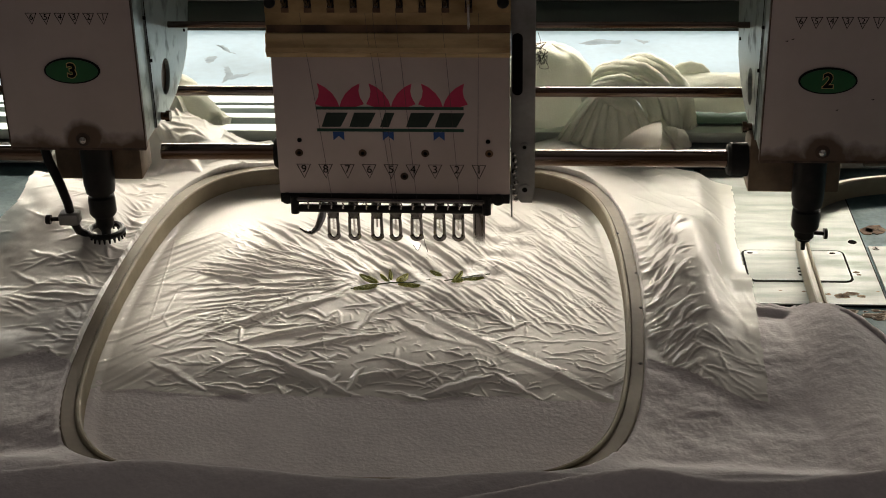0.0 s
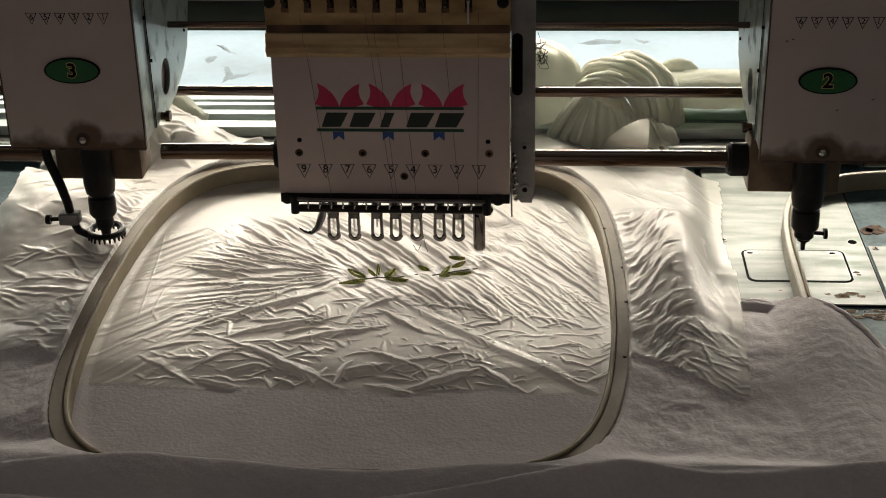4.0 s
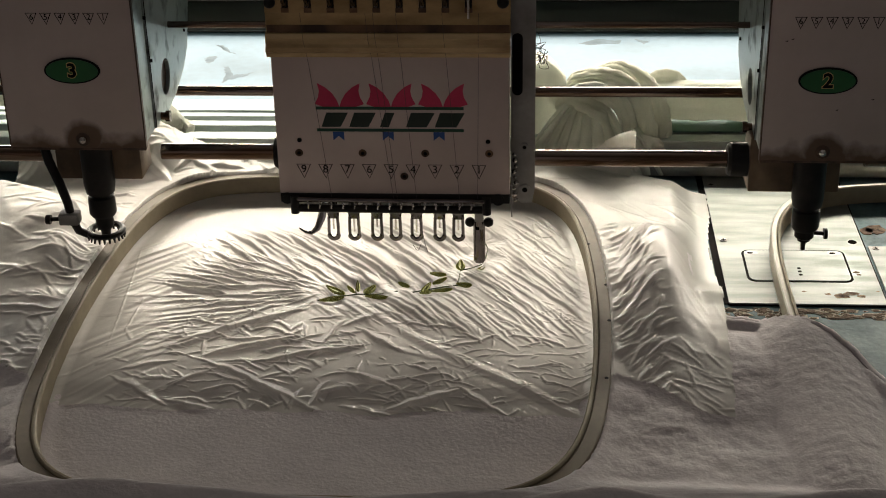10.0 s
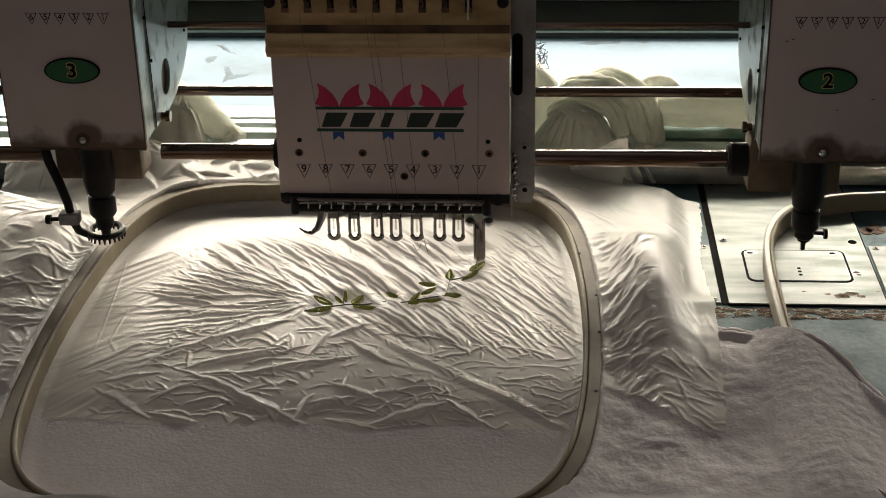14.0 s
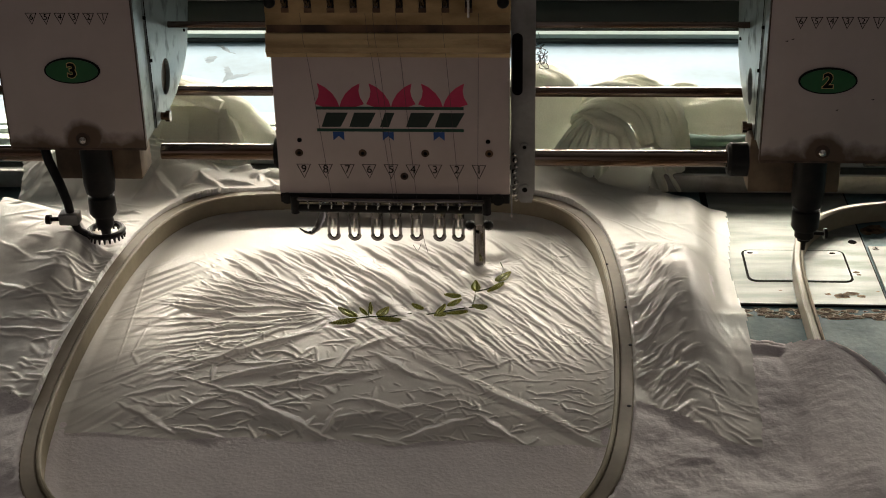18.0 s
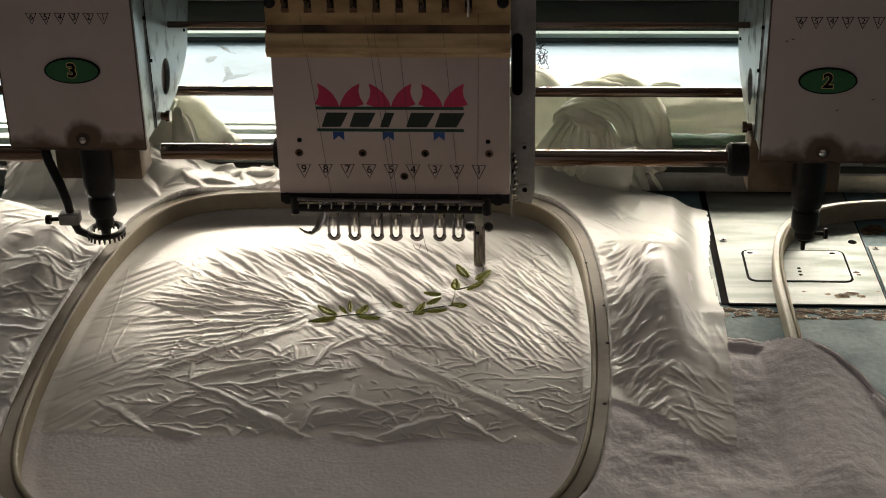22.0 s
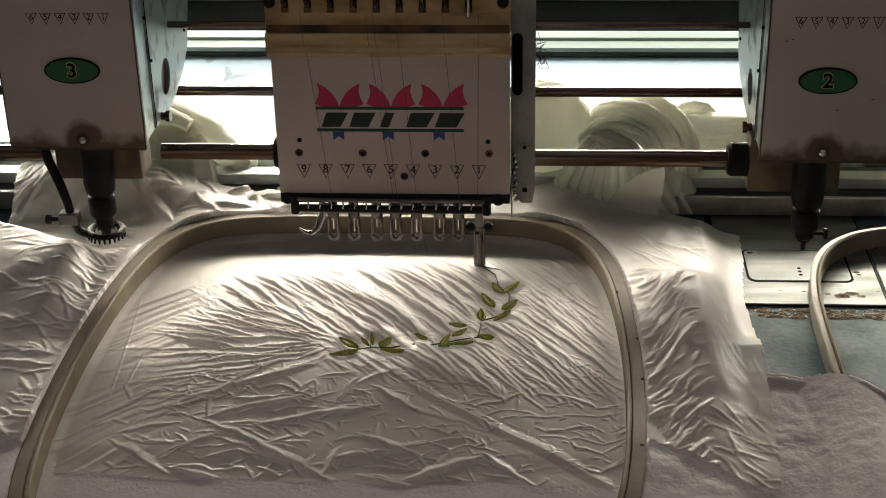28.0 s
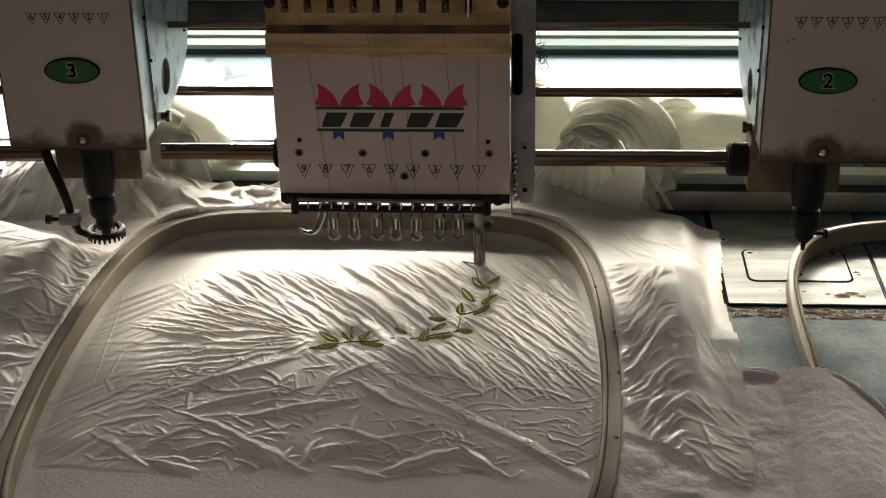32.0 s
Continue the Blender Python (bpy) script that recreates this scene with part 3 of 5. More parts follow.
part("added_strip_housing", box(bmesh.new(), -405, 445, 246.5, 253, 96, 117.8, 0.8), M["greybr"], lamp)

# ---------------------------------------------------------------- the nine-needle head
head = thing("embroidery_machine_head", -45, 0, 60, "off-white nine-needle embroidery head with brass top plate and red logo", "embroidery head")
FY = -30.0
panel = part("front_panel", box(bmesh.new(), -108, 18, FY, FY + 2, 63.0, 142.5, 0.5), M["cover"], head, "off-white enamel panel with printed marks")
part("casing", box(bmesh.new(), -107, 17, FY + 2, 34, 62, 320, 1), M["black"], head, "black inner casing")
# unseen block added below the casing to cut light on the front cloth
part("casing_light_block", box(bmesh.new(), -107, 17, 18, 34, 53, 61.9, 1), M["black"], head)
part("base_strip", box(bmesh.new(), -108, 18, FY - 0.2, -14, 57.5, 63.2, 0.6), M["black"], head, "black lower strip")
for x in (-104.2, 11.8):
    bm = cyl(bmesh.new(), (x, FY - 1.2, 60.2), (x, FY, 60.2), 3.3, None, 22)
    cyl(bm, (x, FY - 1.6, 60.2), (x, FY - 1.0, 60.2), 2.4, None, 22)
    part("end_cap", bm, M["rubber"], head)
# brass top
bm = bmesh.new()
xs = [-98.8 + 11.95 * i for i in range(9)]
box(bm, -109.5, 18.5, FY + 0.3, FY + 2.5, 154, 166.0, 0.4)
edges = [-109.5] + [v for x in xs for v in (x - 1.9, x + 1.9)] + [18.5]
brass = part("brass_plate", bm, M["brass"], head, "aged brass plate with lever slots")
for a, b in zip(edges[::2], edges[1::2]):
    part("plate_tongue", box(bmesh.new(), a, b, FY + 0.3, FY + 2.5, 166.0, 320), M["brass"], brass, "", False)
bm = bmesh.new()
prof = [(FY + 2, 155.5), (FY - 1, 155), (FY - 2.2, 152.5), (FY - 2.0, 149.5), (FY - 3.4, 148.2), (FY - 3.6, 145.8), (FY - 2.0, 144.6), (FY - 1.2, 142.2), (FY + 2, 142.0)]
va = [bm.verts.new((-109.8, y, z)) for y, z in prof]
vb = [bm.verts.new((18.6, y, z)) for y, z in prof]
bm.faces.new(va)
bm.faces.new(vb[::-1])
for i in range(len(prof)):
    j = (i + 1) % len(prof)
    bm.faces.new((va[i], vb[i], vb[j], va[j]))
part("brass_ledge", bm, M["brass_pale"], head, "folded brass ledge with brown stains", False)
part("stain_band", box(bmesh.new(), -109, 18, FY + 0.15, FY + 0.5, 154.5, 159.5), M["brass_dark"], head, "dark tarnish above the ledge", False)
levers = []
for i, x in enumerate(xs):
    bm = box(bmesh.new(), x - 1.0, x + 1.0, FY - 2.5, FY + 6, 169.5, 172.5, 0.6)
    sweep(bm, [(x, FY - 2, 171), (x, FY - 6, 173.5), (x, FY - 8, 176)], 0.9, 8)
    if i == 8:
        box(bm, x - 0.7, x + 0.7, FY - 3.4, FY - 2.2, 159, 190, 0.3)
    levers.append(part("take_up_lever", bm, M["chrome"] if i == 8 else M["gun"], head, "bright take-up lever" if i == 8 else "dark take-up lever"))
    part("slot_lip", box(bmesh.new(), x - 2.1, x + 2.1, FY + 0.1, FY + 0.9, 166, 168.6, 0.3), M["brass_dark"], head)
for x in (-106.5, 14.6):
    bm = bmesh.new()
    bmesh.ops.create_uvsphere(bm, u_segments=16, v_segments=10, radius=3.2, matrix=Matrix.Translation((x, FY - 1, 172)))
    part("dome_nut", bm, M["black"], head)
# printed logo: horns, bars, slanted blocks and pennants as plain shapes
YP = FY - 0.12
for c in (-72.8, -45.2, -17.4):
    for s in (-1, 1):
        o = [(c, 114), (c + s * 8, 113.6), (c + s * 13.2, 115.5), (c + s * 11.2, 119.5), (c + s * 10.6, 123), (c + s * 11.4, 127.3), (c + s * 7.2, 125), (c + s * 3.6, 121.6), (c + s * 1.2, 117.6)]
        part("logo_horn", plate(bmesh.new(), o, YP, FY + 0.2), M["red"], panel, "red printed horn", False)
for z in (113.2, 100.6):
    part("logo_bar", plate(bmesh.new(), [(-85.6, z - 0.85), (-6.4, z - 0.85), (-6.4, z + 0.85), (-85.6, z + 0.85)], YP - 0.02, FY + 0.2), M["green"], panel, "green printed bar", False)
for x, w in ((-83, 12), (-68, 12), (-51.5, 5.5), (-37.5, 13), (-22, 13.5)):
    o = [(x, 102.4), (x + 0.86 * w, 102.4), (x + w + 2.6, 110.6), (x + 2.9, 110.6)]
    part("logo_block", plate(bmesh.new(), o, YP - 0.02, FY + 0.2), M["dark_green"], panel, "dark green slanted block", False)
for x in (-74, -47.2, -19.8):
    o = [(x - 3, 99.6), (x + 3, 99.6), (x + 3, 94.6), (x, 97.2), (x - 3, 94.6)]
    part("logo_pennant", plate(bmesh.new(), o, YP - 0.02, FY + 0.2), M["blue"], panel, "blue printed pennant", False)
number_row(head, -94.0, 11.93, 80.6, FY - 0.08, "987654321", panel, 4.0, 8.6, 6.4, 0.3)
for x, z, r in ((-96.1, 87.2, 2.0), (-61.5, 87.2, 2.0), (-27.5, 87.2, 2.0), (7, 87.2, 2.0), (-95.5, 94.6, 1.1), (6.4, 94.2, 1.1), (-39.2, 73.6, 2.0)):
    bm = cyl(bmesh.new(), (x, FY - 0.35, z), (x, FY, z), r, r + 0.2, 18)
    sc = part("panel_screw", bm, M["brass_dark"] if r > 1.5 else M["ink"], panel)
    part("screw_socket", cyl(bmesh.new(), (x, FY - 0.45, z), (x, FY - 0.3, z), r * 0.5, None, 12), M["ink"], sc)
# flank bracket
bm = plate(bmesh.new(), [(18.4, 57), (24, 50), (30, 50), (31.5, 58), (31.5, 320), (18.4, 320)], -12, -8)
br = part("flank_bracket", bm, M["greybr"], head, "grey steel bracket with a long slot", False)
part("bracket_slot", plate(bmesh.new(), rounded(19.0, 24.6, 114, 149, 2.7, 6), -12.3, -11.8), M["ink"], br, "long dark slot", False)
for x, z, r in ((25.8, 84, 2.2), (26, 58.5, 3.0)):
    b2 = part("bracket_bolt", cyl(bmesh.new(), (x, -13.4, z), (x, -11.9, z), r, None, 16), M["greybr"], br)
    part("bolt_socket", cyl(bmesh.new(), (x, -13.6, z), (x, -13.3, z), r * 0.5, None, 10), M["ink"], b2)
bm = bmesh.new()
for k in range(9):
    bmesh.ops.create_uvsphere(bm, u_segments=10, v_segments=6, radius=1.2 + 0.4 * (k % 2), matrix=Matrix.Translation((20.2 + 0.5 * (k % 3), -14, 80 - 3.4 * k)))
part("thread_guide", bm, M["chrome"], br, "small bright thread guides")
part("hanging_wire", cyl(bmesh.new(), (18.6, -15, 62), (18.9, -15, 42.5), 0.55, 0.4, 8), M["greybr"], head)
# thread bar under the panel
bm = sweep(bmesh.new(), [(-101, -32, 60.4), (-60, -33, 60.2), (-5, -33, 60.2), (4, -32.5, 60.0), (6.2, -31.5, 58.0), (6.4, -30, 54.0)], 1.3, 12)
tb = part("upper_thread_bar", bm, M["gun"], head, "dark polished thread bar")
bm = sweep(bmesh.new(), [(-99, -31, 54.6), (-45, -31, 54.2), (3, -31, 54.2)], 2.2, 14)
lower = part("lower_thread_bar", bm, M["black"], head, "black thread bar")
for x in (-100, 5.5):
    part("bar_end", cyl(bmesh.new(), (x, -31.5, 52.0), (x, -31.5, 62), 2.4, None, 16), M["black"], head)
for i in range(15):
    x = -93 + 6.4 * i
    part("bar_spring", sweep(bmesh.new(), [(x, -32.8, 60), (x + 1, -33.6, 57.6), (x + 0.4, -32.6, 55)], 0.55, 6), M["chrome"], tb)
# trimmed hook at the left end
bm = sweep(bmesh.new(), [(-86.5, -14, 50), (-88, -16, 42), (-90.5, -18, 36), (-94, -19, 33.4), (-97.5, -19.5, 34.4), (-100.5, -20, 36.8)], [2.6, 3.2, 3.0, 2.4, 1.7, 1.0], 10, 0.45)
part("thread_hook", bm, M["chrome"], head, "bent steel thread hook")
# idle presser feet: open loops


def foot_loop(bm, x, y, z0, z1, w=2.7, r=0.95):
    pts = [(x - 1.3, y, z1), (x - w * 0.85, y, z1 - 7), (x - w, y, z0 + 4), (x - w * 0.8, y, z0 + 1.1), (x, y, z0), (x + w * 0.8, y, z0 + 1.1), (x + w, y, z0 + 4), (x + w * 0.85, y, z1 - 7), (x + 1.3, y, z1)]
    return sweep(bm, smooth_path(pts, 4), r, 8, 1.4)


for i in range(1, 8):
    x = -12.0 * i + (1.2 if i in (2, 5) else 0)
    f = part("presser_foot", foot_loop(bmesh.new(), x, 0, 20.5, 44), M["gun"], head, "steel loop presser foot")
    part("foot_plate", box(bmesh.new(), x - 2.3, x + 2.3, -0.9, 0.4, 33.5, 46, 0.6), M["gun"], f, "dark flat shank")
    part("needle", cyl(bmesh.new(), (x, 0.5, 52), (x, 0.5, 25 + (i % 3) * 1.5), 0.85, 0.5, 8), M["chrome"], f)
    part("needle_clamp", box(bmesh.new(), x - 1.6, x + 1.6, -1.5, 2.2, 40, 52, 0.5), M["black"], f)
# working needle: rises and falls
needle = part("needle_bar", lathe(bmesh.new(), 0, 0, [(2.2, 78), (2.2, 54), (2.6, 52), (2.6, 42), (1.9, 40), (1.9, 33)]), M["gun"], head, "bright needle bar with its presser foot")
nb = bmesh.new()
for sx in (-2.5, 2.5):
    cyl(nb, (sx, -0.4, 46), (sx, -0.4, 21.5), 0.95, None, 10)
part("working_foot", nb, M["gun"], needle, "steel rods of the presser foot")
bm = bmesh.new()
for sx in (-5.2, 5.2):
    bmesh.ops.create_uvsphere(bm, u_segments=14, v_segments=10, radius=3.0, matrix=Matrix.Translation((sx, 0, 46)) @ Matrix.Diagonal((1.0, 0.8, 1.0, 1)))
part("foot_yoke", bm, M["black"], needle, "black side lugs")
part("foot_bar", box(bmesh.new(), -2.5, 2.5, -2.6, -1.0, 47, 64, 0.4), M["greybr"], needle, "flat grey steel bar")
part("foot_sleeve", lathe(bmesh.new(), 0, 0, [(2.2, 45), (2.6, 44), (2.6, 27), (3.0, 25), (3.4, 22), (2.6, 20.6)]), M["gun"], needle)
part("needle", cyl(bmesh.new(), (0, 0.4, 33), (0, 0.4, 19.5), 0.8, 0.4, 8), M["chrome"], needle)
# lint and loose hairs
rng = random.Random(9)
bm = bmesh.new()
for k in range(16):
    x, z = 33 + rng.uniform(-1, 3.5), 138 + rng.uniform(-7, 7)
    sweep(bm, smooth_path([(x + rng.uniform(-3, 3), -9 + rng.uniform(-1, 1), z + rng.uniform(-4, 4)) for _ in range(4)], 4), 0.16, 4)
lint = part("lint_tuft", bm, M["thread"], head, "dark tuft of lint")
tagged(lint, kind="stuff")
for pts in ([(-33, -26, 50), (-31, -25, 40), (-29.5, -24, 30), (-28, -23, 24)], [(-36, -26, 30), (-33.5, -25, 26), (-31.5, -24, 30)], [(-70, -28, 48), (-66, -28.5, 52), (-62, -28, 57)], [(-58, -28, 58), (-54, -28.6, 52), (-55, -28, 47)]):
    part("loose_hair", sweep(bmesh.new(), smooth_path(pts, 5), 0.13, 4), M["thread"], head, "loose dark hair of thread")
# threads down the panel
rng = random.Random(3)
for x0, x1 in ((-91, -79), (-53, -43), (-41, -32.5), (-17, -9), (-91 + 34, -45), (2, 0.5)):
    pts = [(x0 + (x1 - x0) * u, FY - 0.45 - 0.3 * math.sin(3 * u), 166 - 110 * u) for u in [k / 8 for k in range(9)]]
    pts = [(p[0], FY - (4.2 if 144 < p[2] < 156 else 0.5), p[2]) for p in pts]
    part("sewing_thread", sweep(bmesh.new(), pts, 0.11, 5), M["thread"], head, "fine dark thread")

# ---------------------------------------------------------------- what the pantograph carries (places as at 13 s)
CX, CY, HA, HB, HN = -77.9, -90.5, 147.5, 180.0, 6.4
BOW_X, BOW_Y = 0.117, 0.032


def hoop_q(x, y):
    """1 on the ring's outer line, less inside: a rounded oblong with bowed sides."""
    X, Y = (x - CX) / HA, (y - CY) / HB
    u = X / (1 - BOW_X * np.minimum(Y * Y, 1.3))
    v = Y / (1 - BOW_Y * np.minimum(X * X, 1.3))
    return (np.abs(u) ** HN + np.abs(v) ** HN) ** (1 / HN)


def hoop_line(off, n=160, cx=CX, cy=CY, size=(HA, HB, HN), bow=(BOW_X, BOW_Y)):
    ha, hb, hn = size
    pts = []
    for k in range(n):
        a = 2 * math.pi * k / n
        c, s = math.cos(a), math.sin(a)
        r = (abs(c) ** hn + abs(s) ** hn) ** (-1 / hn)
        u, v = c * r, s * r
        x, y = u, v
        for _ in range(6):
            x, y = u * (1 - bow[0] * y * y), v * (1 - bow[1] * x * x)
        pts.append((cx + (ha - off) * x, cy + (hb - off) * y))
    return pts


def hoop_band(o_out, o_in, z0, z1, ztilt=0.0, cx=CX, cy=CY, size=(HA, HB, HN), bow=(BOW_X, BOW_Y)):
    bm = bmesh.new()
    b = 0.7
    prof = [(o_out, z0), (o_out, z1 - b), (o_out + b, z1), (o_in - b, z1 + ztilt), (o_in, z1 - b + ztilt), (o_in, z0)]
    rings = [[bm.verts.new((x, y, z)) for x, y in hoop_line(o, 160, cx, cy, size, bow)] for o, z in prof]
    for p, q in zip(rings, rings[1:] + rings[:1]):
        for i in range(160):
            j = (i + 1) % 160
            bm.faces.new((p[i], p[j], q[j], q[i]))
    return bm


def make_hoop(cx, cy, label):
    t = thing("embroidery_hoop", cx, cy, 2, label, "embroidery hoop", "hoops")
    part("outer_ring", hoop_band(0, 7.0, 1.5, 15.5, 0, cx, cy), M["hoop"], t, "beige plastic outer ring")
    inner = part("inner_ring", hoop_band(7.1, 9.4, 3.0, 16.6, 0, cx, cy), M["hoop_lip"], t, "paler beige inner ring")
    return t


hoop = make_hoop(CX, CY, "beige plastic embroidery hoop clamping white fabric and film")
SIZE2 = (144.0, 176.0, 4.4)
hoop2 = thing("embroidery_hoop", 308, -87, 2, "empty cream plastic embroidery hoop lying on the table", "embroidery hoop", "hoops")
part("outer_ring", hoop_band(0, 3.6, 0.6, 11.5, 0, 308, -87, SIZE2, (0, 0)), M["hoop_pale"], hoop2, "cream plastic ring")
part("inner_ring", hoop_band(3.8, 5.4, 0.6, 12.3, 0, 308, -87, SIZE2, (0, 0)), M["hoop_lip"], hoop2, "darker inner ring")
for x, y, a in ((70.6, -60, 0), (70.9, -100, 0), (67.6, -158, 0), (62, -10, 0)):
    part("ring_notch", cyl(bmesh.new(), (x - 2.6, y, 15.3), (x - 2.6, y, 15.7), 1.0, None, 8), M["ink"], hoop)


def inside(poly, x, y):
    r = np.zeros(x.shape, bool)
    j = len(poly) - 1
    for i in range(len(poly)):
        (xi, yi), (xj, yj) = poly[i], poly[j]
        c = ((yi > y) != (yj > y)) & (x < (xj - xi) * (y - yi) / (yj - yi + 1e-9) + xi)
        r ^= c
        j = i
    return r


def fbm(x, y, s, seed):
    return vnoise(x / s, y / s, seed) * 0.6 + vnoise(x / s * 2.1, y / s * 2.1, seed + 1) * 0.28 + vnoise(x / s * 4.3, y / s * 4.3, seed + 2) * 0.12


def gauss(v, w):
    return np.exp(-(v / w) ** 2)


LEAVES = [(-84.1, -60.6, 13.8, 6.2, 21), (-83.1, -50.4, 14.8, 5.6, -41), (-74.4, -49.2, 9.2, 2.5, -58), (-70.9, -45.4, 12.5, 2.1, -82), (-63.5, -48.9, 10.9, 6.1, -116), (-59.2, -57.6, 13.2, 4.5, -8), (-45.2, -42.8, 8.6, 3.8, -39), (-32.1, -46.1, 12.5, 3.9, -109), (-32.3, -51.7, 6.9, 3.9, 21), (-26.6, -29.5, 9.5, 4.8, -10), (-25.0, -37.8, 10.4, 4.3, -133), (-23.2, -49.1, 11.9, 3.5, 13), (-14.1, -17.8, 12.5, 5.5, -87), (-11.2, -42.0, 8.8, 5.8, -10), (-11.0, -1.6, 17.2, 6.1, -65), (-2.9, -19.0, 14.2, 4.1, 53), (1.2, -6.2, 13.7, 6.2, -124), (-5.9, 13.0, 13.6, 6.3, -60), (1.9, 14.2, 15.2, 5.4, -123)]


def pucker(x, y):
    z = np.zeros(x.shape)
    for lx, ly, ln, w, a in LEAVES:
        r = np.hypot((x - lx) / 1.0, (y - ly) / 1.3)
        z -= 1.3 * gauss(r, 5.4)
    return np.maximum(z, -1.8)


def garment_z(x, y):
    q = hoop_q(x, y)
    d = (q - 1) * 150
    into = 2.4 + 2.0 * step(0.88, 0.935, q) + 0.4 * fbm(x, y, 18, 3) + pucker(x, y) * 0.95
    soft = 5.5 * (fbm(x, y, 62, 11) - 0.45) + 2.5 * (fbm(x, y, 24, 13) - 0.5)
    out = 7.5 + 8.0 * np.exp(-np.maximum(d, 0) / 26) + soft
    # cushion beside the hoop's right edge: high at the back, falling to the front
    hump = step(34, -8, y) * (1 - 0.8 * step(-10, -185, y)) * step(72, 96, x) * (1 - step(101, 123, x))
    out = out + 13 * hump
    # and at the left
    yc = 24 - 0.5 * (x + 262)
    hill = step(30, 0, y - yc) * (1 - step(-4, -150, y - yc)) * step(-228, -250, x)
    out = out + 17 * hill
    # front folds lapping over the ring
    ff = step(-236, -262, y)
    crest = -266 - 4 * np.sin(x / 62.0) + 5 * np.sin(x / 27.0 + 1)
    rim = y - crest
    front = 19.0 + 5.5 * step(4, -6, rim) * (1 - 0.55 * step(-8, -40, rim)) + 1.5 * np.sin(x / 45.0)
    for k, (yc, slope, bend, h) in enumerate(((-292, 0.10, 9, 7.0), (-322, -0.12, 12, 8.0), (-352, 0.05, 8, 6.0))):
        d2 = y - (yc + slope * (x + 80) + bend * np.sin(x / 58.0 + 1.7 * k))
        front = front + h * step(3, -4, d2) * (1 - step(-6, -30, d2))
    front = front + 3.0 * (fbm(x, y, 45, 21) - 0.5)
    out = out * (1 - ff) + front * ff
    out = np.maximum(out, 2.0 + 3.0 * fbm(x, y, 50, 5))
    k = step(0.945, 1.0, q) * (1 - ff) + step(0.938, 0.966, q) * ff
    under = into * (1 - k) + np.minimum(out, 13.5) * k
    z = np.where(q < 1.0, np.where(ff > 0.02, into * (1 - k) + out * k, under), out)
    # the ring's body stays free of cloth away from the front
    z = np.where((q > 0.95) & (q < 0.985) & (ff < 0.5), np.minimum(z, 3.0), z)
    return z


GARMENT = [(62, 100), (72, 16), (106, 10), (119, -12), (117, -45), (119, -70), (131, -79), (142, -81), (153, -85), (164, -88), (174, -94), (184, -104), (194, -117), (206, -144), (222, -172), (250, -215), (330, -300),
           (330, -520), (-470, -520), (-470, -200), (-360, -150), (-330, -90), (-292, -20), (-288, 60), (-230, 96), (-78, 100)]
FILM = [(-124, 132), (-60, 118), (22, 128), (33, 131), (60, 122), (90, 114), (117, 97), (137, 86), (136, 57), (133, 36), (131, 2), (133, -40), (131, -98), (129, -140), (127, -181), (110, -181), (95, -168), (82, -158), (70, -152),
        (60, -179), (40, -173), (18, -175), (-1, -170), (-30, -173), (-46, -178), (-70, -172), (-95, -175), (-120, -171), (-150, -175), (-190, -170), (-214, -172),
        (-222, -166), (-244, -151), (-263, -156), (-300, -158), (-400, -150), (-400, -60), (-330, -60), (-302, 4), (-305, 60), (-309, 100), (-320, 150), (-300, 172), (-262, 160), (-220, 137), (-166, 122)]


def sheet(poly, stepmm, zfun, clip=None):
    """A cloth heightfield over an outline, edges pulled onto the outline's own line by dropping outside cells."""
    p = np.array(poly)
    x0, y0 = p.min(0)
    x1, y1 = p.max(0)
    gx, gy = np.arange(x0, x1 + stepmm, stepmm), np.arange(y0, y1 + stepmm, stepmm)
    X, Y = np.meshgrid(gx, gy, indexing="ij")
    wob = 0.5
    Xw = X + wob * (vnoise(X / 9, Y / 9, 91) - 0.5) * 2
    Yw = Y + wob * (vnoise(X / 9, Y / 9, 92) - 0.5) * 2
    mask = inside(poly, Xw, Yw)
    if clip:
        mask &= clip(X, Y)
    ids = np.arange(X.size).reshape(X.shape)
    keep = mask[:-1, :-1] & mask[1:, :-1] & mask[1:, 1:] & mask[:-1, 1:]
    F = np.stack([ids[:-1, :-1][keep], ids[1:, :-1][keep], ids[1:, 1:][keep], ids[:-1, 1:][keep]], 1)
    Z = zfun(X, Y)
    used = np.unique(F)
    back = np.full(X.size, -1)
    back[used] = np.arange(len(used))
    co = np.stack([X.ravel(), Y.ravel(), Z.ravel()], 1)[used]
    return co, back[F], mask


def terry_z(x, y):
    z = garment_z(x, y)
    # fallen hem along the right edge
    p = GARMENT[6:17]
    dist = np.full(x.shape, 1e9)
    for (ax, ay), (bx, by) in zip(p, p[1:]):
        t = np.clip(((x - ax) * (bx - ax) + (y - ay) * (by - ay)) / ((bx - ax) ** 2 + (by - ay) ** 2), 0, 1)
        dist = np.minimum(dist, np.hypot(x - ax - t * (bx - ax), y - ay - t * (by - ay)))
    far = (x > 118)
    tgt = 6.5 + 2.5 * gauss(dist - 5, 4) - 6.0 * gauss(dist, 2.2)
    w = far * (1 - step(4, 40, dist))
    z = z * (1 - w) + tgt * w
    z = z - 0.8 * gauss(dist - 11, 1.8) * far
    z = np.maximum(z, 15.5 * gauss(x - 172, 30) * step(120, 150, x))
    loops = 0.5 * (vnoise(x / 3.1, y / 3.1, 40) + 0.8 * vnoise(x / 5.3, y / 5.3, 41) - 0.9)
    q = hoop_q(x, y)
    covered = (q < 0.95) & (y > -160)
    return np.maximum(z + 1.0 * loops * np.where(((q > 0.93) & (q < 1)) | covered, 0.2, np.where(q < 0.93, 0.25, 1)), 0.2)


